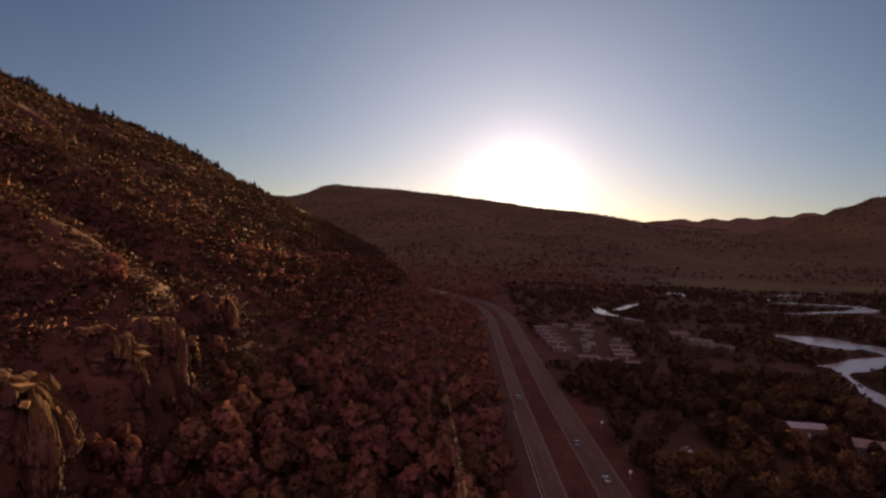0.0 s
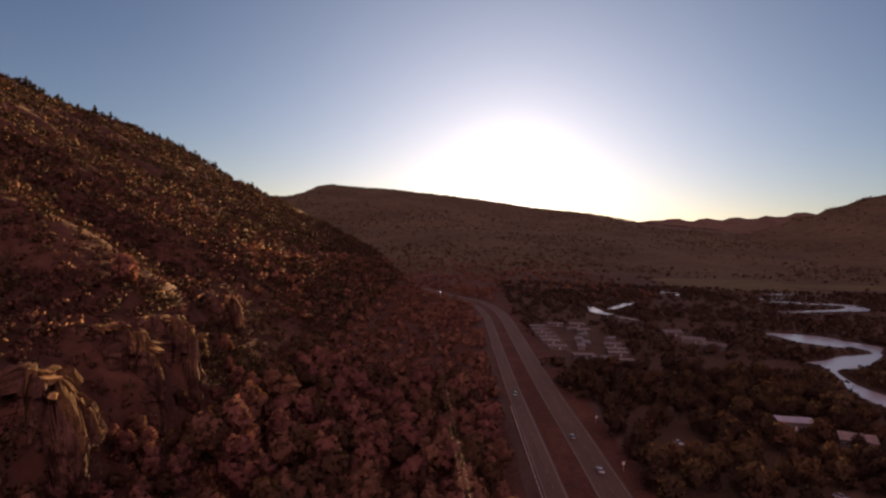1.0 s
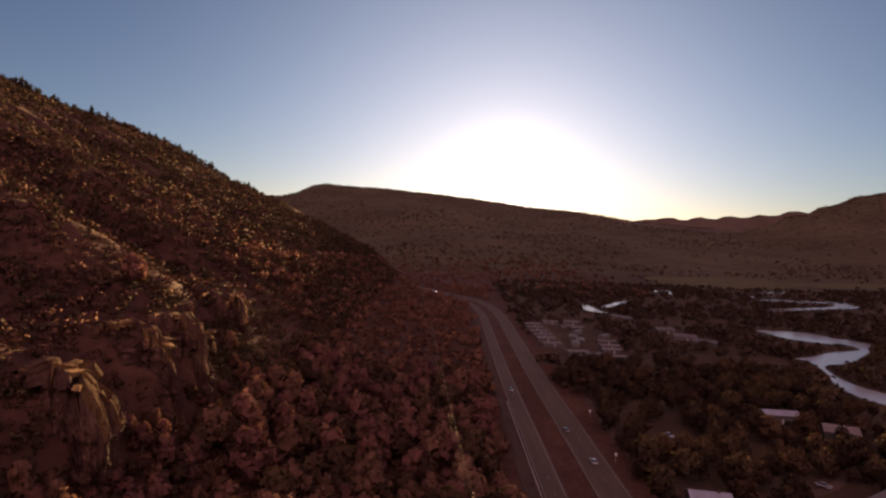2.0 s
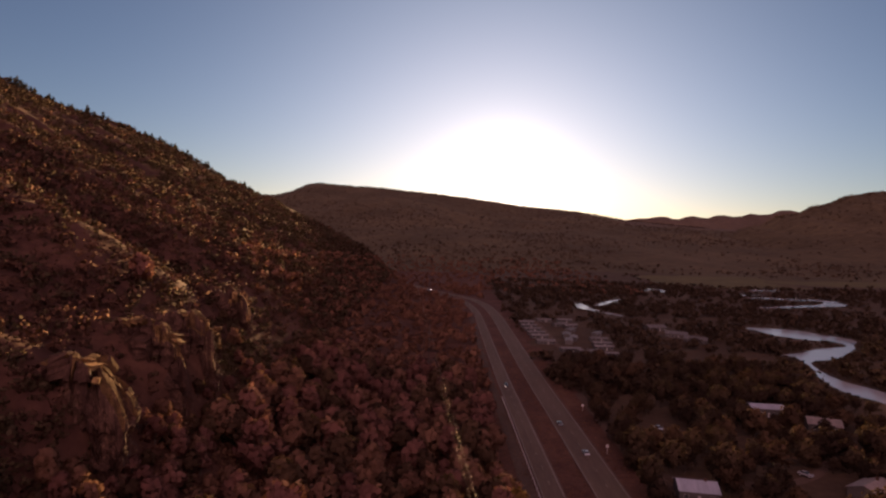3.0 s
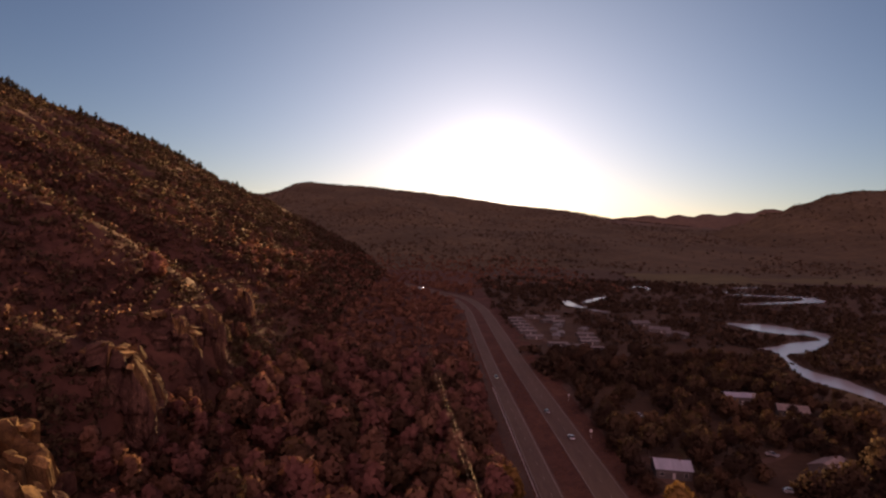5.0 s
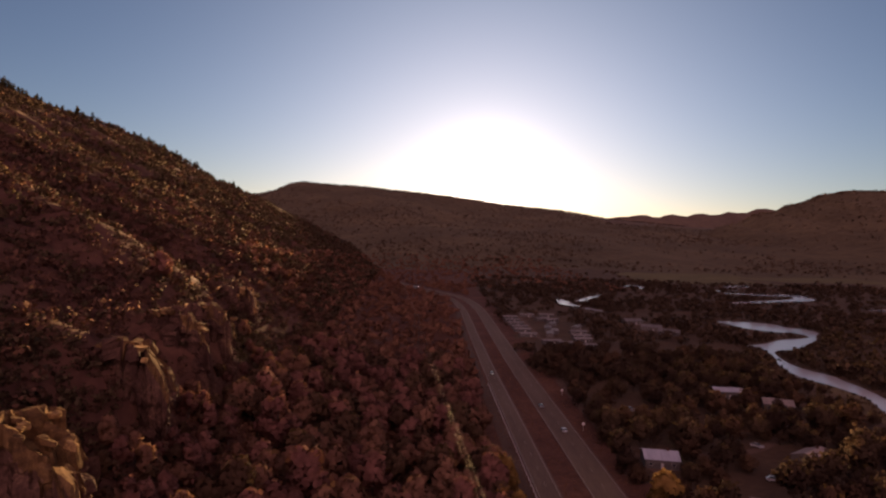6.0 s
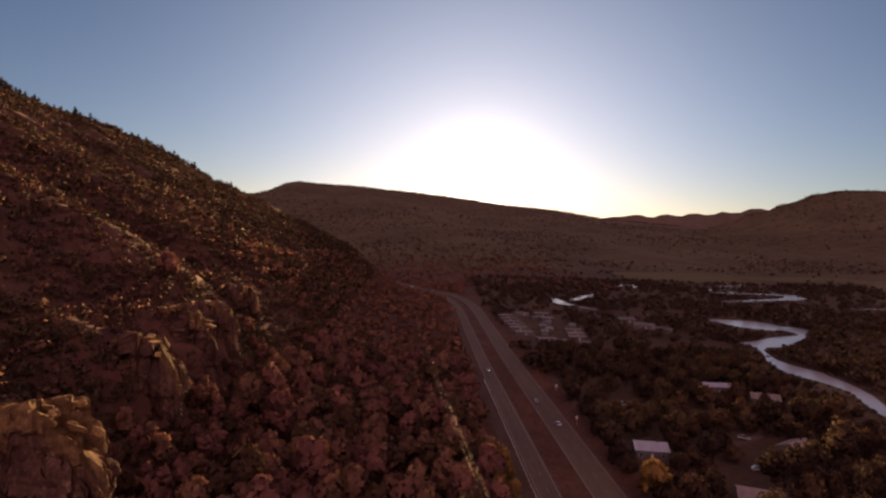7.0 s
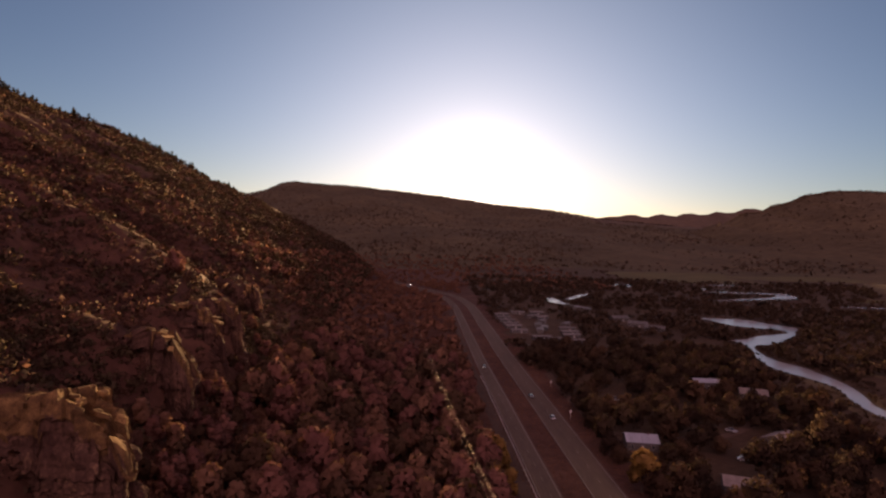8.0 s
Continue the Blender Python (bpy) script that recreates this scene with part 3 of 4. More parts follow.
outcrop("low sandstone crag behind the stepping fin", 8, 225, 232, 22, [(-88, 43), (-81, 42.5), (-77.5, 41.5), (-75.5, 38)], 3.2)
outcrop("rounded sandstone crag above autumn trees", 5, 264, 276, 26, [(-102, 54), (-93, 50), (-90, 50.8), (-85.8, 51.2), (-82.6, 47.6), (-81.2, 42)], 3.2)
outcrop("small pale sandstone crag on the far hillside", 6, 396, 406, 30, [(-124, 56), (-117, 51.5), (-108, 49), (-103, 45)], 3.2)
outcrop("pale rock face at the foot of the far hillside", 7, 474, 488, 30, [(-134, 66), (-125, 61), (-116, 55), (-111, 47)], 4.0)


# ---- trees ----
def leaf_cloud(rng, lobes, count, size, flat=0.75):
    """Leaf clumps as small bent pairs of faces, scattered in the shells of several lobes (x, y, z, r)."""
    lobes = np.array(lobes)
    w = lobes[:, 3] ** 2
    pick = rng.choice(len(lobes), count, p=w / w.sum())
    dirs = rng.normal(size=(count, 3))
    dirs /= np.linalg.norm(dirs, axis=1)[:, None]
    rad = lobes[pick, 3] * (0.55 + 0.45 * rng.random(count) ** 0.5) * (1 + 0.12 * rng.normal(size=count))
    c = lobes[pick, :3] + dirs * rad[:, None] * np.array([1, 1, flat])
    nrm = dirs + 0.55 * rng.normal(size=(count, 3))
    nrm /= np.linalg.norm(nrm, axis=1)[:, None]
    up = rng.normal(size=(count, 3))
    u = np.cross(nrm, up)
    u /= np.linalg.norm(u, axis=1)[:, None]
    v = np.cross(nrm, u)
    s = size * (0.6 + 0.8 * rng.random(count))[:, None]
    verts = np.stack([c - u * s, c - v * s * 0.7 + nrm * s * 0.15, c + u * s + nrm * s * 0.1, c + v * s * 0.7 - nrm * s * 0.2], axis=1).reshape(-1, 3)
    i = 4 * np.arange(count)
    faces = np.concatenate([np.column_stack([i, i + 1, i + 2]), np.column_stack([i, i + 2, i + 3])])
    # leaves are shaded by the round of their clump, a little unevenly
    heart = np.average(lobes[:, :3], axis=0, weights=w)
    out = c - heart
    out /= np.maximum(np.linalg.norm(out, axis=1), 1e-6)[:, None]
    shade = 0.6 * dirs + 0.4 * out + 0.12 * rng.normal(size=(count, 3))
    shade /= np.linalg.norm(shade, axis=1)[:, None]
    return verts, faces, np.repeat(shade, 4, axis=0)


def limb(verts, faces, a, b_, r0, r1, sides=6):
    a, b_ = Vector(a), Vector(b_)
    d = (b_ - a).normalized()
    u = d.orthogonal().normalized()
    v = d.cross(u)
    i = len(verts)
    for p, r in ((a, r0), (b_, r1)):
        for k in range(sides):
            t = 2 * math.pi * k / sides
            verts.append(p + u * math.cos(t) * r + v * math.sin(t) * r)
    for k in range(sides):
        faces.append((i + k, i + (k + 1) % sides, i + sides + (k + 1) % sides, i + sides + k))


def broadleaf(name, seed, h, r, leaf, label, leaves=1000, size=0.58):
    rng = np.random.default_rng(seed)
    tree = tagged(new(name), label, "tree")
    verts, faces, lobes = [], [], []
    top = Vector((rng.normal() * 0.3, rng.normal() * 0.3, h * 0.6))
    limb(verts, faces, (0, 0, -0.6), (top.x * 0.5, top.y * 0.5, h * 0.3), 0.028 * h, 0.02 * h)
    limb(verts, faces, (top.x * 0.5, top.y * 0.5, h * 0.3), top, 0.02 * h, 0.009 * h)
    for k in range(13):
        a = 2.4 * k + rng.random()
        z = h * (0.3 + 0.56 * rng.random())
        rr = r * (0.3 + 0.55 * rng.random()) * (1.25 - z / h)
        tip = (math.cos(a) * rr, math.sin(a) * rr, z)
        limb(verts, faces, (top.x * 0.5, top.y * 0.5, h * (0.2 + 0.015 * k)), tip, 0.011 * h, 0.003 * h, 5)
        lobes.append((*tip, r * (0.34 + 0.28 * rng.random())))
    lobes.append((top.x, top.y, h * 0.86, r * 0.36))
    new("trunk", mesh_from("trunk", verts, faces, M_bark)).parent = tree
    v, f, nv = leaf_cloud(rng, lobes, leaves, size, 1.0)
    crown = new("crown", leaf_mesh("crown", v, f, leaf, nv))
    crown.parent = tree
    return tree


def conifer(name, seed, h, r, label, leaves=420):
    rng = np.random.default_rng(seed)
    tree = tagged(new(name), label, "tree")
    verts, faces = [], []
    limb(verts, faces, (0, 0, -0.8), (0, 0, h), 0.02 * h, 0.004 * h)
    lobes = []
    for k in range(14):
        z = h * (0.22 + 0.76 * k / 14)
        w = r * (1 - 0.8 * (k / 14) ** 2) * (0.6 + 0.5 * rng.random())
        a = rng.random() * 6.28
        limb(verts, faces, (0, 0, z), (math.cos(a) * w, math.sin(a) * w, z - 0.05 * h), 0.006 * h, 0.002 * h, 4)
        lobes.append((math.cos(a) * w * 0.5, math.sin(a) * w * 0.5, z, w * 0.6 + 0.15))
    new("trunk", mesh_from("trunk", verts, faces, M_bark)).parent = tree
    v, f, nv = leaf_cloud(rng, lobes, leaves, 0.05 * h, 0.45)
    new("crown", leaf_mesh("crown", v, f, M_needle, nv)).parent = tree
    return tree


def opens_on_water(x, y, h):
    """True where something h metres high would stand before the water, seen from over the near end of the valley."""
    reach = h * y / 75
    k = 1 + np.arange(0, reach + 4, 4.0) / max(y, 1)
    return bool((from_water(x * k, y * k) < 1).any())


def clear(x, y):
    """True where nothing built stands."""
    s = float(slant(y))
    if 20.5 < x - s < 56 and y < 1500:
        return False
    return from_water([x], [y])[0] > 3


def plant(kinds, spots, group):
    """Sets the trees out: the first of each kind where it was built, then copies."""
    used = {}
    for n, (x, y, s) in enumerate(spots):
        k = kinds[n % len(kinds)]
        m = pose(x, y, float(height(x, y)) - 0.1, 0, 0, (n * 77) % 360) @ Matrix.Diagonal((s, s, s * (0.9 + 0.2 * ((n * 37) % 10) / 10), 1))
        if k.name in used:
            ob = copy_thing(k, m)
            ob.matrix_basis = m
        else:
            k.matrix_basis = m
            used[k.name] = 1
        tagged(k, group=group)


def scatter(rng, count, x0, x1, y0, y1, gap, keep=None):
    spots = []
    tries = 0
    while len(spots) < count and tries < count * 40:
        tries += 1
        x, y = rng.uniform(x0, x1), rng.uniform(y0, y1)
        if keep and not keep(x, y):
            continue
        if any((x - a) ** 2 + (y - b_) ** 2 < gap * gap for a, b_, _ in spots) or not clear(x, y):
            continue
        spots.append((x, y, 0.75 + 0.55 * rng.random()))
    return spots


FIN_ENDS = ((-62, 118), (-72, 164), (-73, 197), (-75, 217), (-78, 231), (-85, 274))


def before_fin(x, y):
    """True on the strip of slope over which the low sun reaches an outcrop's outer end."""
    return any(b_ - 4 < y < b_ + 75 and -16 < x - a - 0.05 * (y - b_) < 7 for a, b_ in FIN_ENDS)


PRNG = np.random.default_rng(11)
RUSSET = [broadleaf("autumn_tree", 100 + i, 9.3 + i % 3, 3.1 + 0.35 * (i % 3), M_leaf_red, "russet autumn tree on the talus below the cliffs") for i in range(3)]
RUSSET += [broadleaf("autumn_tree", 120 + i, 8 + i, 3.4, M_leaf_gold, "golden-brown autumn tree on the wooded slope") for i in range(3)]
RUSSET += [broadleaf("autumn_tree", 130 + i, 9 + i, 3.8, M_leaf_olive, "olive-brown broadleaf tree on the wooded slope") for i in range(2)]
slope_spots = scatter(PRNG, 290, -66, 22, 128, 335, 4.7, lambda x, y: foot(y) - x < 46 and x < 14.5 + float(slant(y)) and not (x > 12 and y < 150))
slope_spots += scatter(PRNG, 9, -104, -66, 220, 260, 6)
slope_spots += scatter(PRNG, 46, -74, -54, 130, 222, 3.8, lambda x, y: 36 < foot(y) - x < 50 and not any(a - 3 < y < b_ + 2 and x < c for a, b_, c in ((154, 167, -69), (189, 199, -69.5), (206, 219, -71))))
slope_spots = [(x, y, k * (0.66 if before_fin(x, y) else 1.16)) for x, y, k in slope_spots]
plant(RUSSET, slope_spots, "trees on the talus")

GOLDEN = [broadleaf("golden_tree", 150 + i, 11 + i, 3.6, M_leaf_bright, "bright golden autumn tree beside the highway") for i in range(2)]
plant(GOLDEN, [(60, 178, 1.4), (17.5, 187, 1.0), (15.5, 177, 0.85), (19.5, 172, 0.8), (20.0, 196, 0.6)], "golden trees by the highway")

COTTON = [broadleaf("cottonwood_tree", 200 + i, 13 + i, 6.4 + 0.4 * i, [M_leaf_olive, M_leaf_cotton, M_leaf_cotton][i], "large spreading cottonwood among the valley houses", 1000, 0.71) for i in range(3)]
named_spots = [(70, 168, 0.8), (114, 199, 0.9), (121, 202, 0.9), (80, 160, 0.9), (87, 163, 0.9), (101, 188, 1.0), (116, 184, 0.8), (150, 254, 1.0), (143, 219, 1.0), (110, 242, 0.9), (92, 170, 0.7), (75, 196, 0.62), (60, 200, 0.6), (60, 236, 0.7), (64, 262, 0.75), (62, 300, 0.7), (128, 186, 0.8)]


HOMES = ((73, 216), (137, 306), (152, 288), (128, 222), (92, 180), (116, 236), (82, 278), (105, 205))


def free_of_houses(x, y, h=3.5):
    k = 1 + np.arange(0, 0.8 * h * y / 75 + 6, 3.0) / y
    return not any(((np.abs(x * k - a) < 9) & (np.abs(y * k - b_) < 7)).any() for a, b_ in HOMES)


valley_spots = [(x, y, 0.9 * k) for x, y, k in named_spots + [(146, 276, 0.55), (79, 207, 0.42)]] + scatter(PRNG, 190, 58, 205, 165, 400, 7.2, lambda x, y: free_of_houses(x, y) and not any(opens_on_water(x + o, y - 8, 14) for o in (-6, 0, 6)))
valley_spots = [(x, y, k if n < 19 else 0.66 * k) for n, (x, y, k) in enumerate(valley_spots)]
SMALL_RNG = np.random.default_rng(77)
valley_spots += [(x, y, 0.42 * k) for x, y, k in scatter(SMALL_RNG, 75, 120, 203, 205, 345, 5.0, lambda x, y: free_of_houses(x, y) and not opens_on_water(x, y - 3, 6))]
plant(COTTON, valley_spots, "trees on the valley floor")

PINES = [conifer("pine_tree", 300 + i, 11 + 1.5 * i, 3.6 + 0.3 * i, "dark pine standing on the ridge skyline") for i in range(4)]
crest_spots = []
for k in range(220):
    x = -272 - 350 * PRNG.random()
    y = 800 + 45 * PRNG.random()
    crest_spots.append((x, y, (0.5 if x > -430 else 0.32) + 0.36 * PRNG.random() ** 2))
crest_spots += [(-520, 828, 1.0), (-527, 829, 0.85), (-510, 829, 1.15), (-498, 828, 0.75), (-480, 829, 0.8), (-572, 828, 1.0), (-610, 828, 0.9), (-594, 829, 0.8), (-600, 830, 1.1), (-605, 827, 1.15), (-613, 829, 1.2), (-618, 828, 1.1), (-622, 830, 1.2), (-628, 829, 1.1),
                (-441, 684, 0.85), (-437, 687, 0.7), (-446, 706, 0.72), (-462, 742, 1.05), (-458, 768, 0.75), (-446, 634, 0.8), (-462, 756, 0.6)]
plant(PINES, crest_spots, "pines along the ridge")


def bushes(name, spots, mat, label, leaves, category, rng, rise=0.5, leaf=0.3):
    """Many small leafy shrubs or far trees as one mesh."""
    vs, fs, ns, base = [], [], [], 0
    spots = np.array(spots)
    for (x, y, r), z in zip(spots, height(spots[:, 0], spots[:, 1])):
        lob = [(x + rng.normal() * r * 0.35, y + rng.normal() * r * 0.35, z + r * (rise + 0.3 * rng.random()), r * (0.6 + 0.3 * rng.random())) for _ in range(3)]
        v, f, nv = leaf_cloud(rng, lob, int(leaves * 1.6) if y < 230 else leaves if y < 900 else max(8, leaves // 2), r * leaf * (0.75 if y < 230 else 0.95 if y < 900 else 1.35), 0.8)
        vs.append(v)
        fs.append(f + base)
        ns.append(nv)
        base += len(v)
    ob = new(name, leaf_mesh(name, np.concatenate(vs), np.concatenate(fs), mat, np.concatenate(ns)))
    return tagged(ob, label, category, kind="stuff")


def slope_bushes():
    rng = np.random.default_rng(21)
    spots = []
    gold, pines, dark = [], [], []
    while len(spots) < 4600:
        y = 92 + 270 * rng.random()
        d = 30 + 230 * rng.random() ** 1.3
        x = float(foot(y)) - d
        if value_noise(x, y, 22, 6) + 0.5 * rng.normal() < -0.62:
            if rng.random() < 0.5 and value_noise(x, y * 0.5, 16, 2) > 0:
                gold.append((x, y, 0.4 + 0.9 * rng.random() ** 2))
            continue
        (dark if rng.random() < 0.33 else spots).append((x, y, (0.8 + 2.3 * rng.random() ** 1.8) * (0.55 if before_fin(x, y) else 1)))
    while len(spots) < 11500:
        y = 260 + 590 * rng.random()
        d = 40 + 620 * rng.random() ** 1.5
        x = float(foot(y)) - d
        patch = value_noise(x, y, 34, 6) + 0.5 * value_noise(x, y * 0.4, 11, 3)
        if patch + 0.35 * rng.normal() < -0.42:
            if rng.random() < 0.4 and value_noise(x, y * 0.5, 18, 2) > 0.1:
                gold.append((x, y, 0.5 + 1.0 * rng.random() ** 2 + y * 0.001))
            continue
        if y > 330 + 250 * rng.random() and rng.random() < 0.45:
            pines.append((x, y, 1.6 + 1.8 * rng.random()))
            continue
        (dark if rng.random() < 0.38 else spots).append((x, y, (1.0 + 2.6 * rng.random() ** 2) * (1 + 0.35 * value_noise(x, y, 70, 1)) + y * 0.001))
    for _ in range(1900):
        y = 225 + 215 * rng.random()
        spots.append((float(foot(y)) - 55 - 190 * rng.random(), y, 0.45 + 0.8 * rng.random() ** 2))
    for _ in range(420):
        y = 122 + 34 * rng.random()
        dark.append((-70 - 45 * rng.random(), y, 0.8 + 1.3 * rng.random()))
    for _ in range(300):
        dark.append((-66 - 22 * rng.random(), 220 + 42 * rng.random(), 0.8 + 1.2 * rng.random()))
    for _ in range(5200):
        y = 150 + 420 * rng.random()
        x = float(foot(y)) - 70 - 210 * rng.random()
        if value_noise(x * 0.3, y, 20, 4) > -0.2:
            gold.append((x, y, 0.35 + 0.5 * rng.random()))
    while len(pines) < 4600:
        y = 560 + 285 * rng.random()
        x = float(foot(y)) - 180 - 480 * rng.random()
        pines.append((x, y, 1.7 + 2.0 * rng.random()))
    bushes("hillside_scrub", spots, M_scrub, "russet scrub covering the steep hillside", 20, "shrubs", rng, 0.5, 0.285)
    bushes("hillside_junipers", dark, M_needle_far, "dark rounded junipers dotted over the hillside", 22, "shrubs", rng, 0.55, 0.29)
    bushes("hillside_brush", gold, M_brush, "pale golden brush between the russet scrub", 13, "shrubs", rng, 0.5, 0.27)
    bushes("hillside_pines", pines, M_needle_far, "dark evergreens scattered over the upper hillside", 30, "woods", rng, 1.0, 0.29)
    under = []
    while len(under) < 2600:
        y = 120 + 230 * rng.random()
        x = rng.uniform(-70, 17 + float(slant(y)))
        if foot(y) - x < 47 and clear(x, y):
            under.append((x, y, 0.8 + 1.5 * rng.random()))
    bushes("understory", under, M_leaf_red_far, "brown undergrowth between the autumn trees", 26, "shrubs", rng, 0.6, 0.24)
    spots = []
    while len(spots) < 1700:
        x, y = rng.uniform(-120, 25), rng.uniform(320, 900)
        if rng.random() < 0.45:
            y = rng.uniform(850, 1700)
            x = rng.uniform(-260, 260)
        r = 2.2 + 2.2 * rng.random()
        if clear(x, y):
            spots.append((x, y, r))
    bushes("slope_woods", spots, M_leaf_red_far, "russet woods at the foot of the hillside", 40, "woods", rng, 0.8)
    spots = []
    while len(spots) < 3000:
        y = 330 + 750 * rng.random() ** 1.1 if rng.random() < 0.93 else 1080 + 600 * rng.random()
        x = rng.uniform(40, 120 + 0.62 * y)
        if not clear(x, y) or in_pasture(x, y) or (52 < x < 112 and 415 < y < 575) or (160 < x < 185 and 480 < y < 560):
            continue
        if value_noise(x, y, 90, 2) + 0.5 * rng.normal() < 0.05 and from_water([x], [y])[0] > 18:
            continue
        r = 2.0 + 2.6 * rng.random()
        if opens_on_water(x, y, 1.7 * r):
            r *= 0.45
            if opens_on_water(x, y, 1.7 * r) and rng.random() < 0.97:
                continue
        spots.append((x, y, r))
    for line in WATERS:
        for px, py in line[:, :2]:
            for _ in range(16):
                x, y, r = px + rng.normal() * 14, py + rng.normal() * 14, 0.5 + 1.2 * rng.random() ** 2
                if 1.5 < from_water([x], [y])[0] < 17 and y > 200 and (not opens_on_water(x, y, 0.7 * r) or rng.random() < 0.05):
                    spots.append((x, y, r))
    bushes("valley_woods", spots, M_woods, "dark trees scattered over the valley floor", 28, "woods", rng, 0.8, 0.36)


M_needle_far = material("far_pine_needles", [(0.035, 0.022, 0.014), (0.055, 0.038, 0.022), (0.08, 0.056, 0.03)], 30, **STUFF)


M_slopewood = material("mountain_scrub", [(0.045, 0.03, 0.019), (0.062, 0.042, 0.026), (0.085, 0.056, 0.034)], 60, **STUFF)


def verge_grass():
    rng = np.random.default_rng(41)
    spots = []
    while len(spots) < 5200:
        y = 120 + 330 * rng.random() ** 1.4
        o = float(slant(y))
        x = o + rng.choice([rng.uniform(18, 25.2), rng.uniform(33.6, 41.6), rng.uniform(53, 60)])
        spots.append((x, y, 0.18 + 0.4 * rng.random() ** 2))
    bushes("verge_grass", spots, M_grass, "dry brown grass tufts on the verges and median", 7, "grass", rng, 0.3)


M_grass = material("dry_grass", [(0.08, 0.04, 0.022), (0.13, 0.068, 0.035), (0.19, 0.105, 0.05)], 9, **STUFF)
verge_grass()


def ridge_woods():
    rng = np.random.default_rng(33)
    spots = []
    while len(spots) < 4200:
        y = rng.uniform(1500, 3600)
        x = rng.uniform(-0.45, 0.75) * y
        if fractal(x, y, 400, 3, 5) + 0.4 * rng.normal() > 0.1:
            spots.append((x, y, 3 + 4 * rng.random()))
    bushes("mountain_woods", spots, M_slopewood, "sparse brown woods on the mountain flanks", 12, "woods", rng, 0.6)
    spots = []
    for _ in range(1500):
        x = rng.uniform(-1300, 1500)
        spots.append((x, 3745 + 54 * rng.random(), 2.5 + 4 * rng.random()))
    for _ in range(500):
        spots.append((rng.uniform(1500, 2500), 2945 + 53 * rng.random(), 2 + 3 * rng.random()))
    bushes("ridge_woods", spots, M_needle_far, "dark woods fringing the distant ridges", 10, "woods", rng, 0.6)


ridge_woods()
M_brush = material("golden_brush", [(0.085, 0.05, 0.027), (0.12, 0.072, 0.036), (0.165, 0.102, 0.048)], 12, **STUFF)
M_leaf_red_far = material("far_russet_leaves", [(0.09, 0.042, 0.028), (0.13, 0.062, 0.038), (0.175, 0.088, 0.05)], 30, **STUFF)
slope_bushes()


build_power_line()


# ---- houses and park homes ----
M_wall = material("painted_siding", [(0.04, 0.034, 0.03), (0.06, 0.052, 0.046), (0.09, 0.078, 0.068)], 3, 0.8, bump=0.2, obj=0.3, coords="Object", stretch=(0.2, 0.2, 3))
M_roof = material("pale_metal_roof", [(0.055, 0.048, 0.043), (0.088, 0.077, 0.07), (0.14, 0.123, 0.112)], 3, 0.8, 0.0, bump=0.15, obj=0.25, coords="Object", stretch=(3, 0.3, 1), spec=0.5)
M_shingle = material("grey_shingle_roof", [(0.1, 0.08, 0.07), (0.15, 0.12, 0.105), (0.21, 0.17, 0.15)], 2, 0.85, bump=0.4, obj=0.2, coords="Object")
M_paleroof = material("white_metal_roof", [(0.17, 0.175, 0.19), (0.22, 0.225, 0.25), (0.28, 0.285, 0.31)], 3, 0.6, bump=0.1, coords="Object", stretch=(3, 0.3, 1))
M_trim = material("weathered_white_trim", [(0.2, 0.18, 0.165), (0.26, 0.24, 0.22), (0.33, 0.31, 0.28)], 2, 0.6, bump=0.1)


def gable(bm, sx, sy, z, rise, over=0.4, thick=0.16):
    """A gabled roof of two slabs, its ridge along x."""
    for s in (-1, 1):
        a = [(-sx - over, s * (sy + over), z - rise * over / sy), (sx + over, s * (sy + over), z - rise * over / sy), (sx + over, 0, z + rise), (-sx - over, 0, z + rise)]
        lo = [bm.verts.new(p) for p in a]
        hi = [bm.verts.new((p[0], p[1], p[2] + thick)) for p in a]
        for f in ((lo[0], lo[1], lo[2], lo[3]), (hi[0], hi[1], hi[2], hi[3]), *((lo[k], lo[(k + 1) % 4], hi[(k + 1) % 4], hi[k]) for k in range(4))):
            bm.faces.new(f)
    bmesh.ops.recalc_face_normals(bm, faces=bm.faces)


def house(name, label, sx, sy, h, rise, roof_mat, windows=3, category="house", chimney=True):
    ob = tagged(new(name), label, category)
    bm = boxed(-sx, sx, -sy, sy, -0.4, h)
    # gable ends
    for s in (-1, 1):
        t = [bm.verts.new((s * sx, -sy, h)), bm.verts.new((s * sx, sy, h)), bm.verts.new((s * sx, 0, h + rise))]
        t2 = [bm.verts.new((v.co.x - s * 0.2, v.co.y, v.co.z)) for v in t]
        bm.faces.new(t), bm.faces.new(t2)
    part("wall", bm, M_wall, ob)
    bm = bmesh.new()
    gable(bm, sx, sy, h, rise)
    roof = part("roof", bm, roof_mat, ob)
    if chimney:
        part("chimney", boxed(sx * 0.4, sx * 0.4 + 0.7, -0.35, 0.35, h, h + rise + 0.9, 0.04), M_rock, roof)
    for side in (-1, 1):
        for k in range(windows):
            x = -sx + 2 * sx * (k + 0.5) / windows
            if side < 0 and k == windows // 2:
                part("door", boxed(x - 0.45, x + 0.45, side * sy - 0.05, side * sy + 0.05, 0.1, 2.1, 0.01), M_trim, ob)
                continue
            w = part("window", boxed(x - 0.65, x + 0.65, side * sy - 0.06, side * sy + 0.06, 1.0, 2.2, 0.01), M_trim, ob)
            part("pane", boxed(x - 0.55, x + 0.55, side * sy - 0.075, side * sy + 0.075, 1.08, 2.12), M_window, w)
    return ob


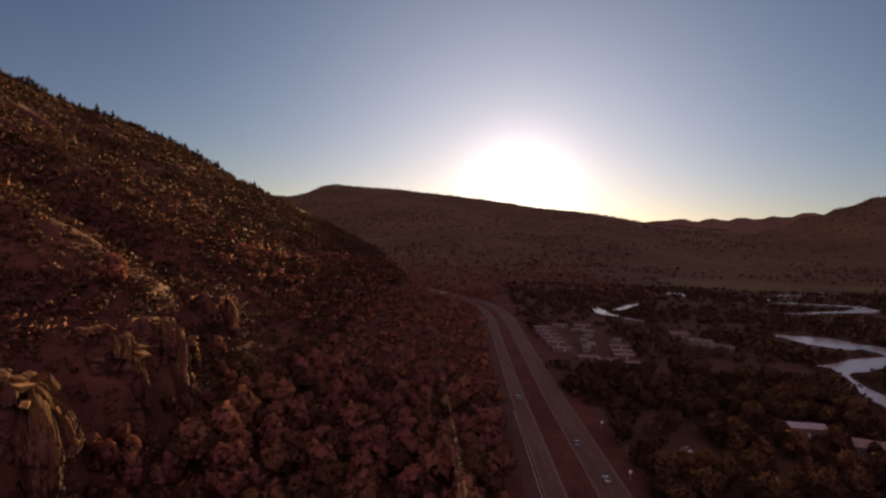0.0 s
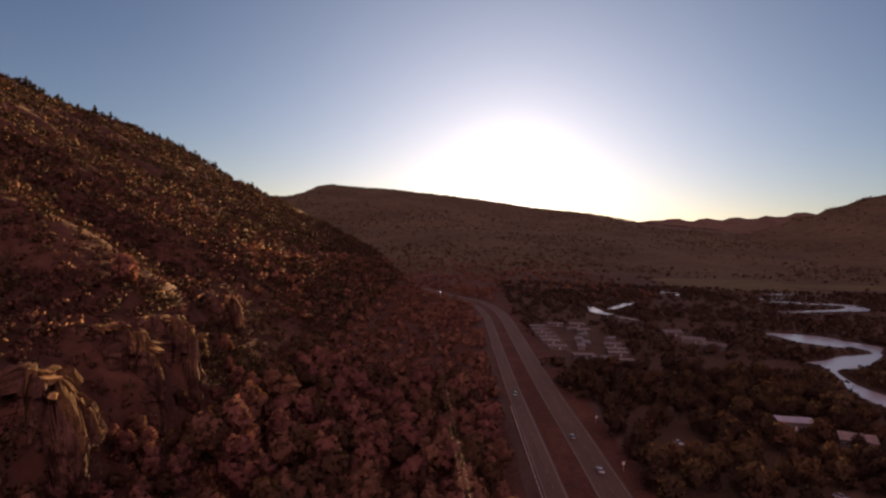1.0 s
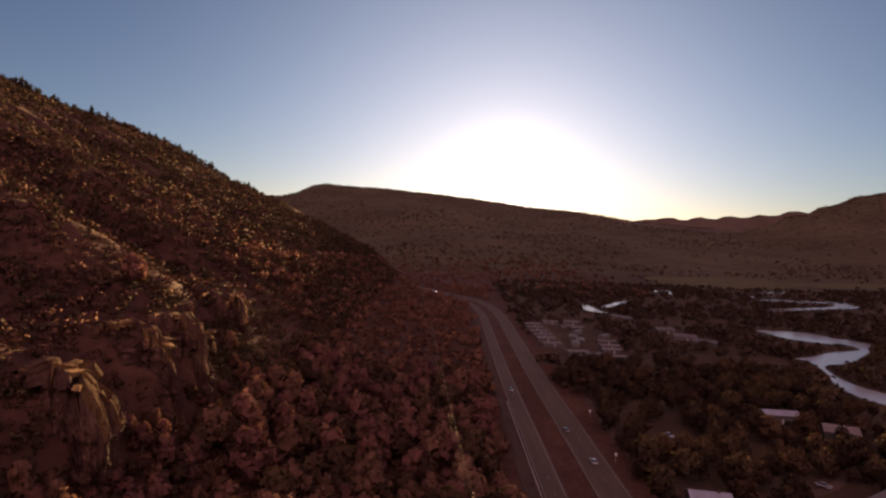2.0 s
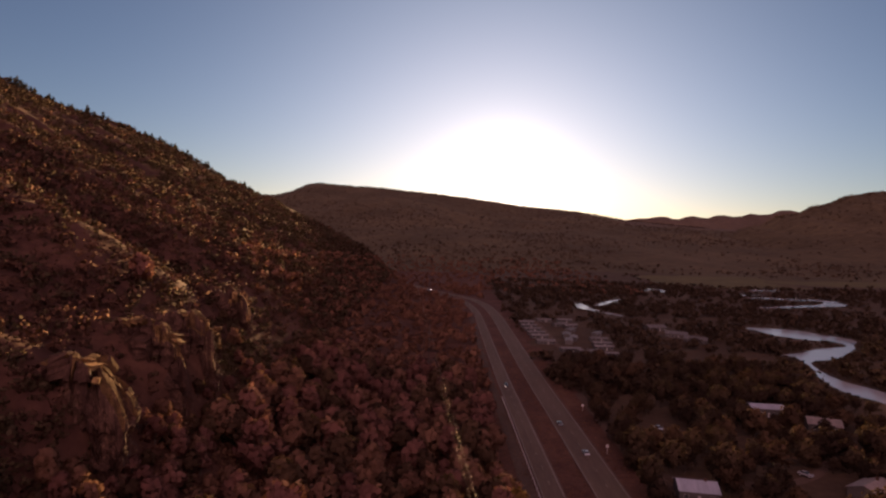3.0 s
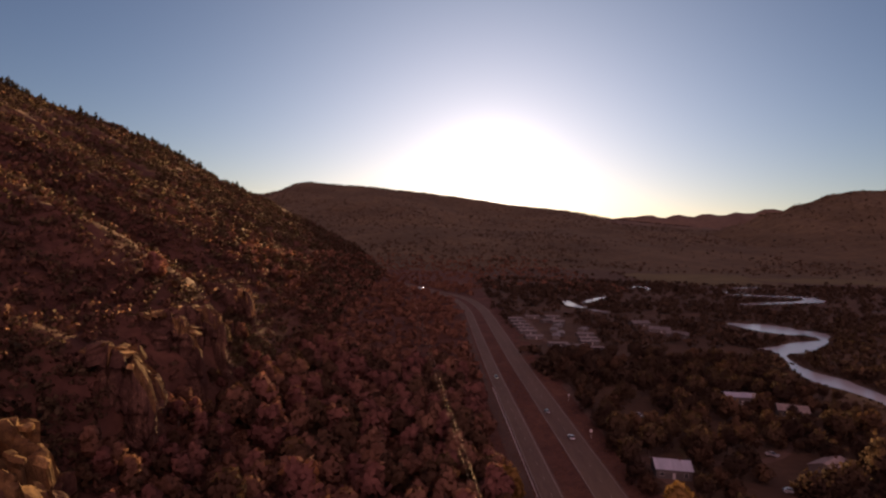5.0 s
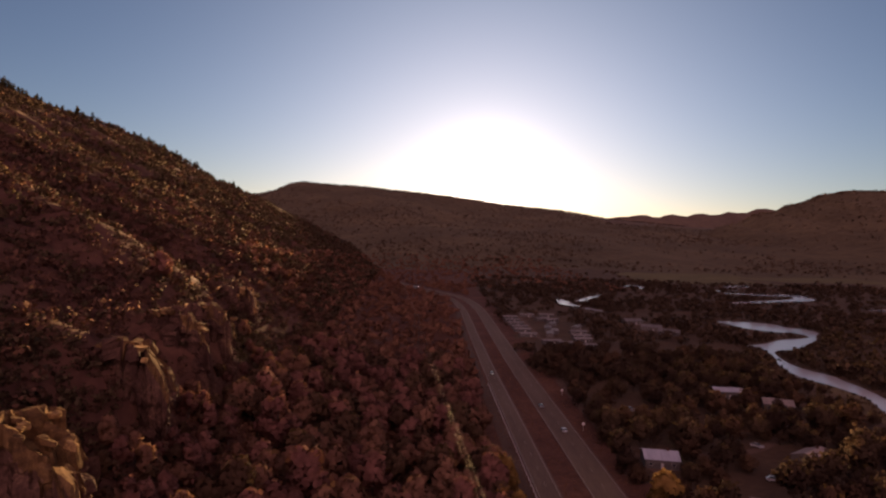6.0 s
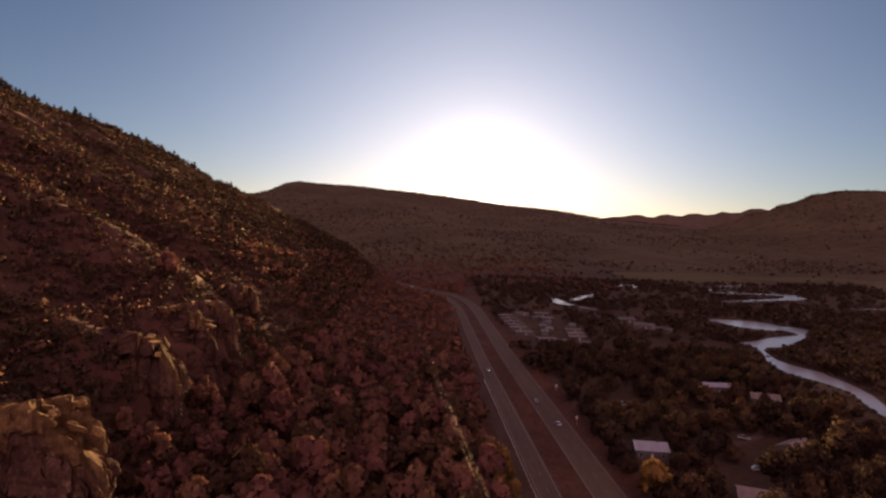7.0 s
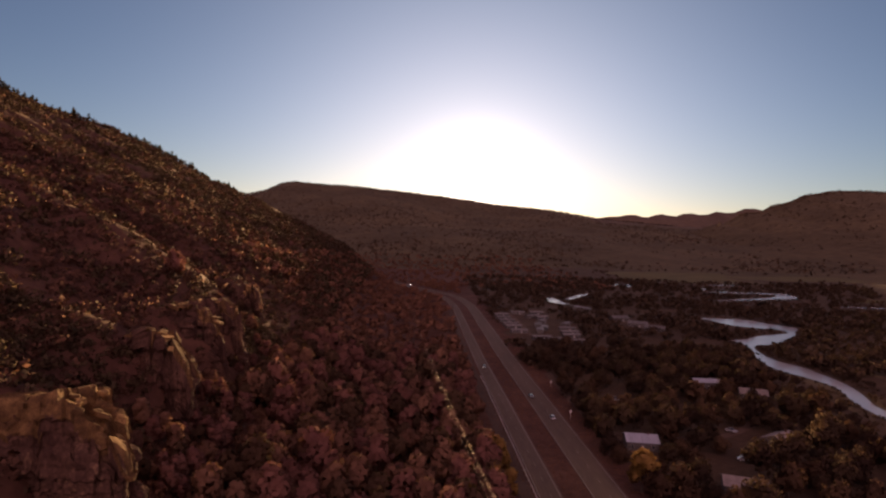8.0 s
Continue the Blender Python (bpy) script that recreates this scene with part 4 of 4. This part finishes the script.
park_home = house("park_home", "pale-roofed single-storey park home in a row", 6.5, 2.6, 2.7, 0.55, M_roof, 4, "park home", False)
PARK = [(58, 556, 8), (58, 537, 8), (59, 519, 8), (60, 501, 8), (60.5, 486, 8), (62, 464, 8), (86, 551, 30), (94, 545, 30), (83, 498, 80), (86, 484, 80), (80, 470, 80), (75, 437, 5), (86, 431, 5),
        (104, 482, 5), (102, 463, 5), (100, 449, 5), (97, 424, 5), (90, 520, 60), (108, 505, 60), (76, 575, 2), (95, 578, 2)]
for n, (x, y, a) in enumerate(PARK):
    m = pose(x, y, float(height(x, y)), 0, 0, a)
    if n:
        copy_thing(park_home, m)
    else:
        park_home.matrix_basis = m
tagged(park_home, group="park homes")

row_house = house("row_house", "pale-roofed house in a short row among trees", 8, 5, 3.2, 1.6, M_roof, 4)
for n, (x, y, a) in enumerate([(167, 548, 10), (173, 514, -25), (180, 492, -30)]):
    m = pose(x, y, float(height(x, y)), 0, 0, a)
    copy_thing(row_house, m) if n else setattr(row_house, "matrix_basis", m)
tagged(row_house, group="row of houses")

barn = house("barn", "long metal-roofed barn with a pale roof", 7, 4, 3.8, 1.1, M_paleroof, 5, "barn", False)
barn.matrix_basis = pose(138, 306, 0, 0, 0, -4)
shed = house("shed", "grey-roofed house beside the barn", 6, 4.5, 3.2, 1.8, M_shingle, 3)
shed.matrix_basis = pose(152, 287, 0, 0, 0, -20)
cottage = house("cottage", "white-roofed house half hidden behind a golden tree", 5.5, 4.5, 3.2, 1.7, M_paleroof, 3)
cottage.matrix_basis = pose(73, 217, 0, 0, 0, -8)
cabin = house("cabin", "grey-shingled house under cottonwood trees", 6, 4.5, 3.0, 1.8, M_shingle, 3)
cabin.matrix_basis = pose(128, 222, 0, 0, 0, 35)
bungalow = house("bungalow", "low grey house at the end of a lane", 6, 4.5, 3.0, 1.6, M_shingle, 3)
bungalow.matrix_basis = pose(92, 180, 0, 0, 0, -20)


# ---- cars and road signs ----
M_carpaint = material("car_paint", [(0.05, 0.05, 0.055), (0.06, 0.06, 0.065), (0.07, 0.07, 0.075)], 3, 0.25, 0.3, bump=0.0, spec=0.6)
M_carpale = material("pale_car_paint", [(0.2, 0.2, 0.2), (0.25, 0.25, 0.25), (0.3, 0.3, 0.3)], 3, 0.25, 0.2, bump=0.0, spec=0.6)
M_tyre = material("tyre_rubber", [(0.015, 0.015, 0.015), (0.02, 0.02, 0.02), (0.03, 0.03, 0.03)], 0.5, 0.9, bump=0.2)
M_lamp = bpy.data.materials.new("headlight_glow")
M_lamp.use_nodes = True
M_lamp.node_tree.nodes["Principled BSDF"].inputs["Emission Color"].default_value = (1.0, 0.85, 0.65, 1)
M_lamp.node_tree.nodes["Principled BSDF"].inputs["Emission Strength"].default_value = 0.4


M_beam = M_lamp.copy()
M_beam.name = "headlight_beam"
M_beam.node_tree.nodes["Principled BSDF"].inputs["Emission Strength"].default_value = 25.0


def prism(profile, half, inset):
    """A car's side outline (y, z) drawn across the width, drawn in towards the top."""
    bm = bmesh.new()
    n = len(profile)
    rows = []
    for sx in (-1, 1):
        rows.append([bm.verts.new((sx * (half - inset * max(0, z - 0.85)), y, z)) for y, z in profile])
    for k in range(n):
        bm.faces.new((rows[0][k], rows[0][(k + 1) % n], rows[1][(k + 1) % n], rows[1][k]))
    bm.faces.new(rows[0]), bm.faces.new(rows[1][::-1])
    bmesh.ops.recalc_face_normals(bm, faces=bm.faces)
    bmesh.ops.bevel(bm, geom=list(bm.edges), offset=0.05, segments=2, affect="EDGES")
    return bm


def car(label, paint, x, y, turn, lit):
    ob = tagged(new("car"), label, "car", "cars on the highway")
    body = [(-2.2, 0.35), (-2.25, 0.75), (-1.9, 0.95), (-0.8, 1.0), (1.3, 1.02), (2.1, 0.95), (2.2, 0.6), (2.15, 0.35)]
    part("body", prism(body, 0.9, 0.1), paint, ob)
    part("cabin", prism([(-1.0, 0.98), (-0.25, 1.45), (1.1, 1.47), (1.75, 1.0)], 0.82, 0.25), M_window, ob)
    part("roof", boxed(-0.6, 0.6, -0.2, 1.1, 1.44, 1.5, 0.03), paint, ob)
    for wx in (-0.82, 0.82):
        for wy in (-1.4, 1.35):
            bm = bmesh.new()
            bmesh.ops.create_cone(bm, cap_ends=True, segments=16, radius1=0.33, radius2=0.33, depth=0.2)
            bmesh.ops.rotate(bm, matrix=Matrix.Rotation(math.pi / 2, 3, "Y"), verts=bm.verts)
            w = part("wheel", bm, M_tyre, ob)
            w.location = (wx, wy, 0.33)
            bm = bmesh.new()
            bmesh.ops.create_cone(bm, cap_ends=True, segments=12, radius1=0.2, radius2=0.2, depth=0.22)
            bmesh.ops.rotate(bm, matrix=Matrix.Rotation(math.pi / 2, 3, "Y"), verts=bm.verts)
            part("rim", bm, M_steel, w)
    for hx in (-0.62, 0.62):
        part("headlight", boxed(hx - 0.17, hx + 0.17, -2.28, -2.2, 0.62, 0.78, 0.02), M_lamp if lit else M_trim, ob)
        part("taillight", boxed(hx - 0.17, hx + 0.17, 2.16, 2.22, 0.7, 0.85, 0.02), M_trim, ob)
    ob.matrix_world = pose(x, y, 0.3, 0, 0, turn)


car("dark saloon with its headlights on, driving along the highway", M_carpaint, 25.0, 338, 2, True)
car("dark saloon on the far carriageway of the highway", M_carpaint, 42.6, 279, 182, False)
car("pale saloon on the far carriageway of the highway", M_carpale, 46.6, 247, 182, False)


def truck(x, y, turn):
    """A lorry with a long box body, its nose towards -y."""
    ob = tagged(new("lorry"), "white box lorry with blazing headlights coming round the bend", "lorry", "cars on the highway")
    part("cargo_box", boxed(-1.28, 1.28, -2.2, 9.6, 1.1, 4.0, 0.05), M_carpale, ob)
    part("chassis", boxed(-1.1, 1.1, -4.6, 9.4, 0.6, 1.1, 0.03), M_tyre, ob)
    part("cab", prism([(-4.9, 0.5), (-5.0, 1.5), (-4.6, 2.9), (-3.9, 3.4), (-2.4, 3.5), (-2.4, 0.5)], 1.22, 0.03), M_carpale, ob)
    part("windscreen", prism([(-5.0, 1.75), (-4.68, 2.8), (-4.5, 2.8), (-4.8, 1.75)], 1.05, 0.03), M_window, ob)
    for wx in (-1.05, 1.05):
        for wy in (-3.9, 1.2, 6.9, 8.1):
            bm = bmesh.new()
            bmesh.ops.create_cone(bm, cap_ends=True, segments=16, radius1=0.5, radius2=0.5, depth=0.34)
            bmesh.ops.rotate(bm, matrix=Matrix.Rotation(math.pi / 2, 3, "Y"), verts=bm.verts)
            part("wheel", bm, M_tyre, ob).location = (wx, wy, 0.5)
    for hx in (-0.85, 0.85):
        part("headlight", boxed(hx - 0.3, hx + 0.3, -5.12, -4.98, 0.75, 1.15, 0.04), M_beam, ob, "blazing headlight")
        part("roof_light", boxed(hx - 0.25, hx + 0.25, -3.95, -3.75, 3.42, 3.62, 0.03), M_beam, ob, "bright roof light")
    ob.matrix_world = pose(x, y, 0.3, 0, 0, turn)


def sign(x, y, h):
    ob = tagged(new("road_sign"), "small plain road sign on a steel post", "road sign")
    part("post", boxed(-0.05, 0.05, -0.05, 0.05, -0.3, h), M_steel, ob)
    part("plate", boxed(-0.45, 0.45, -0.09, -0.05, h - 1.1, h, 0.02), M_steel, ob)
    ob.location = (x, y, float(height(x, y)))


truck(29.6 + float(slant(811)), 811, 33)

sign(54.5, 249, 3.4)
sign(56.0, 300, 3.2)

for cx_, cy_, ct_ in ((116, 236, 40), (82, 278, 15), (105, 205, 70), (86, 174, -60), (140, 262, 20)):
    car("pale parked car beside a valley house", M_carpale, cx_, cy_, ct_, False)


def lane(points, half, label):
    line = along([(x, y, half) for x, y in points], 5)
    d = np.gradient(line[:, :2], axis=0)
    d /= np.hypot(d[:, 0], d[:, 1])[:, None]
    verts, faces = [], []
    for (x, y, w), (dx, dy) in zip(line, d):
        for k in (-1, -0.5, 0, 0.5, 1):
            px, py = x - dy * w * k, y + dx * w * k
            verts.append((px, py, float(height(px, py)) + (0.1 if abs(k) < 1 else -0.05)))
    for i in range(len(line) - 1):
        faces += [(5 * i + k, 5 * i + k + 1, 5 * i + 6 + k, 5 * i + 5 + k) for k in range(4)]
    tagged(new("road", mesh_from("road", verts, faces, M_gravel)), label, "road", kind="structure")


M_gravel = material("gravel_lane", [(0.055, 0.035, 0.026), (0.078, 0.051, 0.038), (0.105, 0.07, 0.052)], 4, 0.95, bump=0.3, spec=0.05)
lane([(60, 330), (61, 290), (63, 250), (72, 205), (87, 172), (104, 140)], 2.4, "pale gravel lane past the valley houses")
lane([(66, 232), (95, 228), (118, 236), (140, 262), (146, 292)], 2.0, "gravel lane leading to the barn")
lane([(56, 590), (68, 575), (70, 500), (72, 445), (90, 415), (60, 380)], 2.6, "pale lane between the park homes")
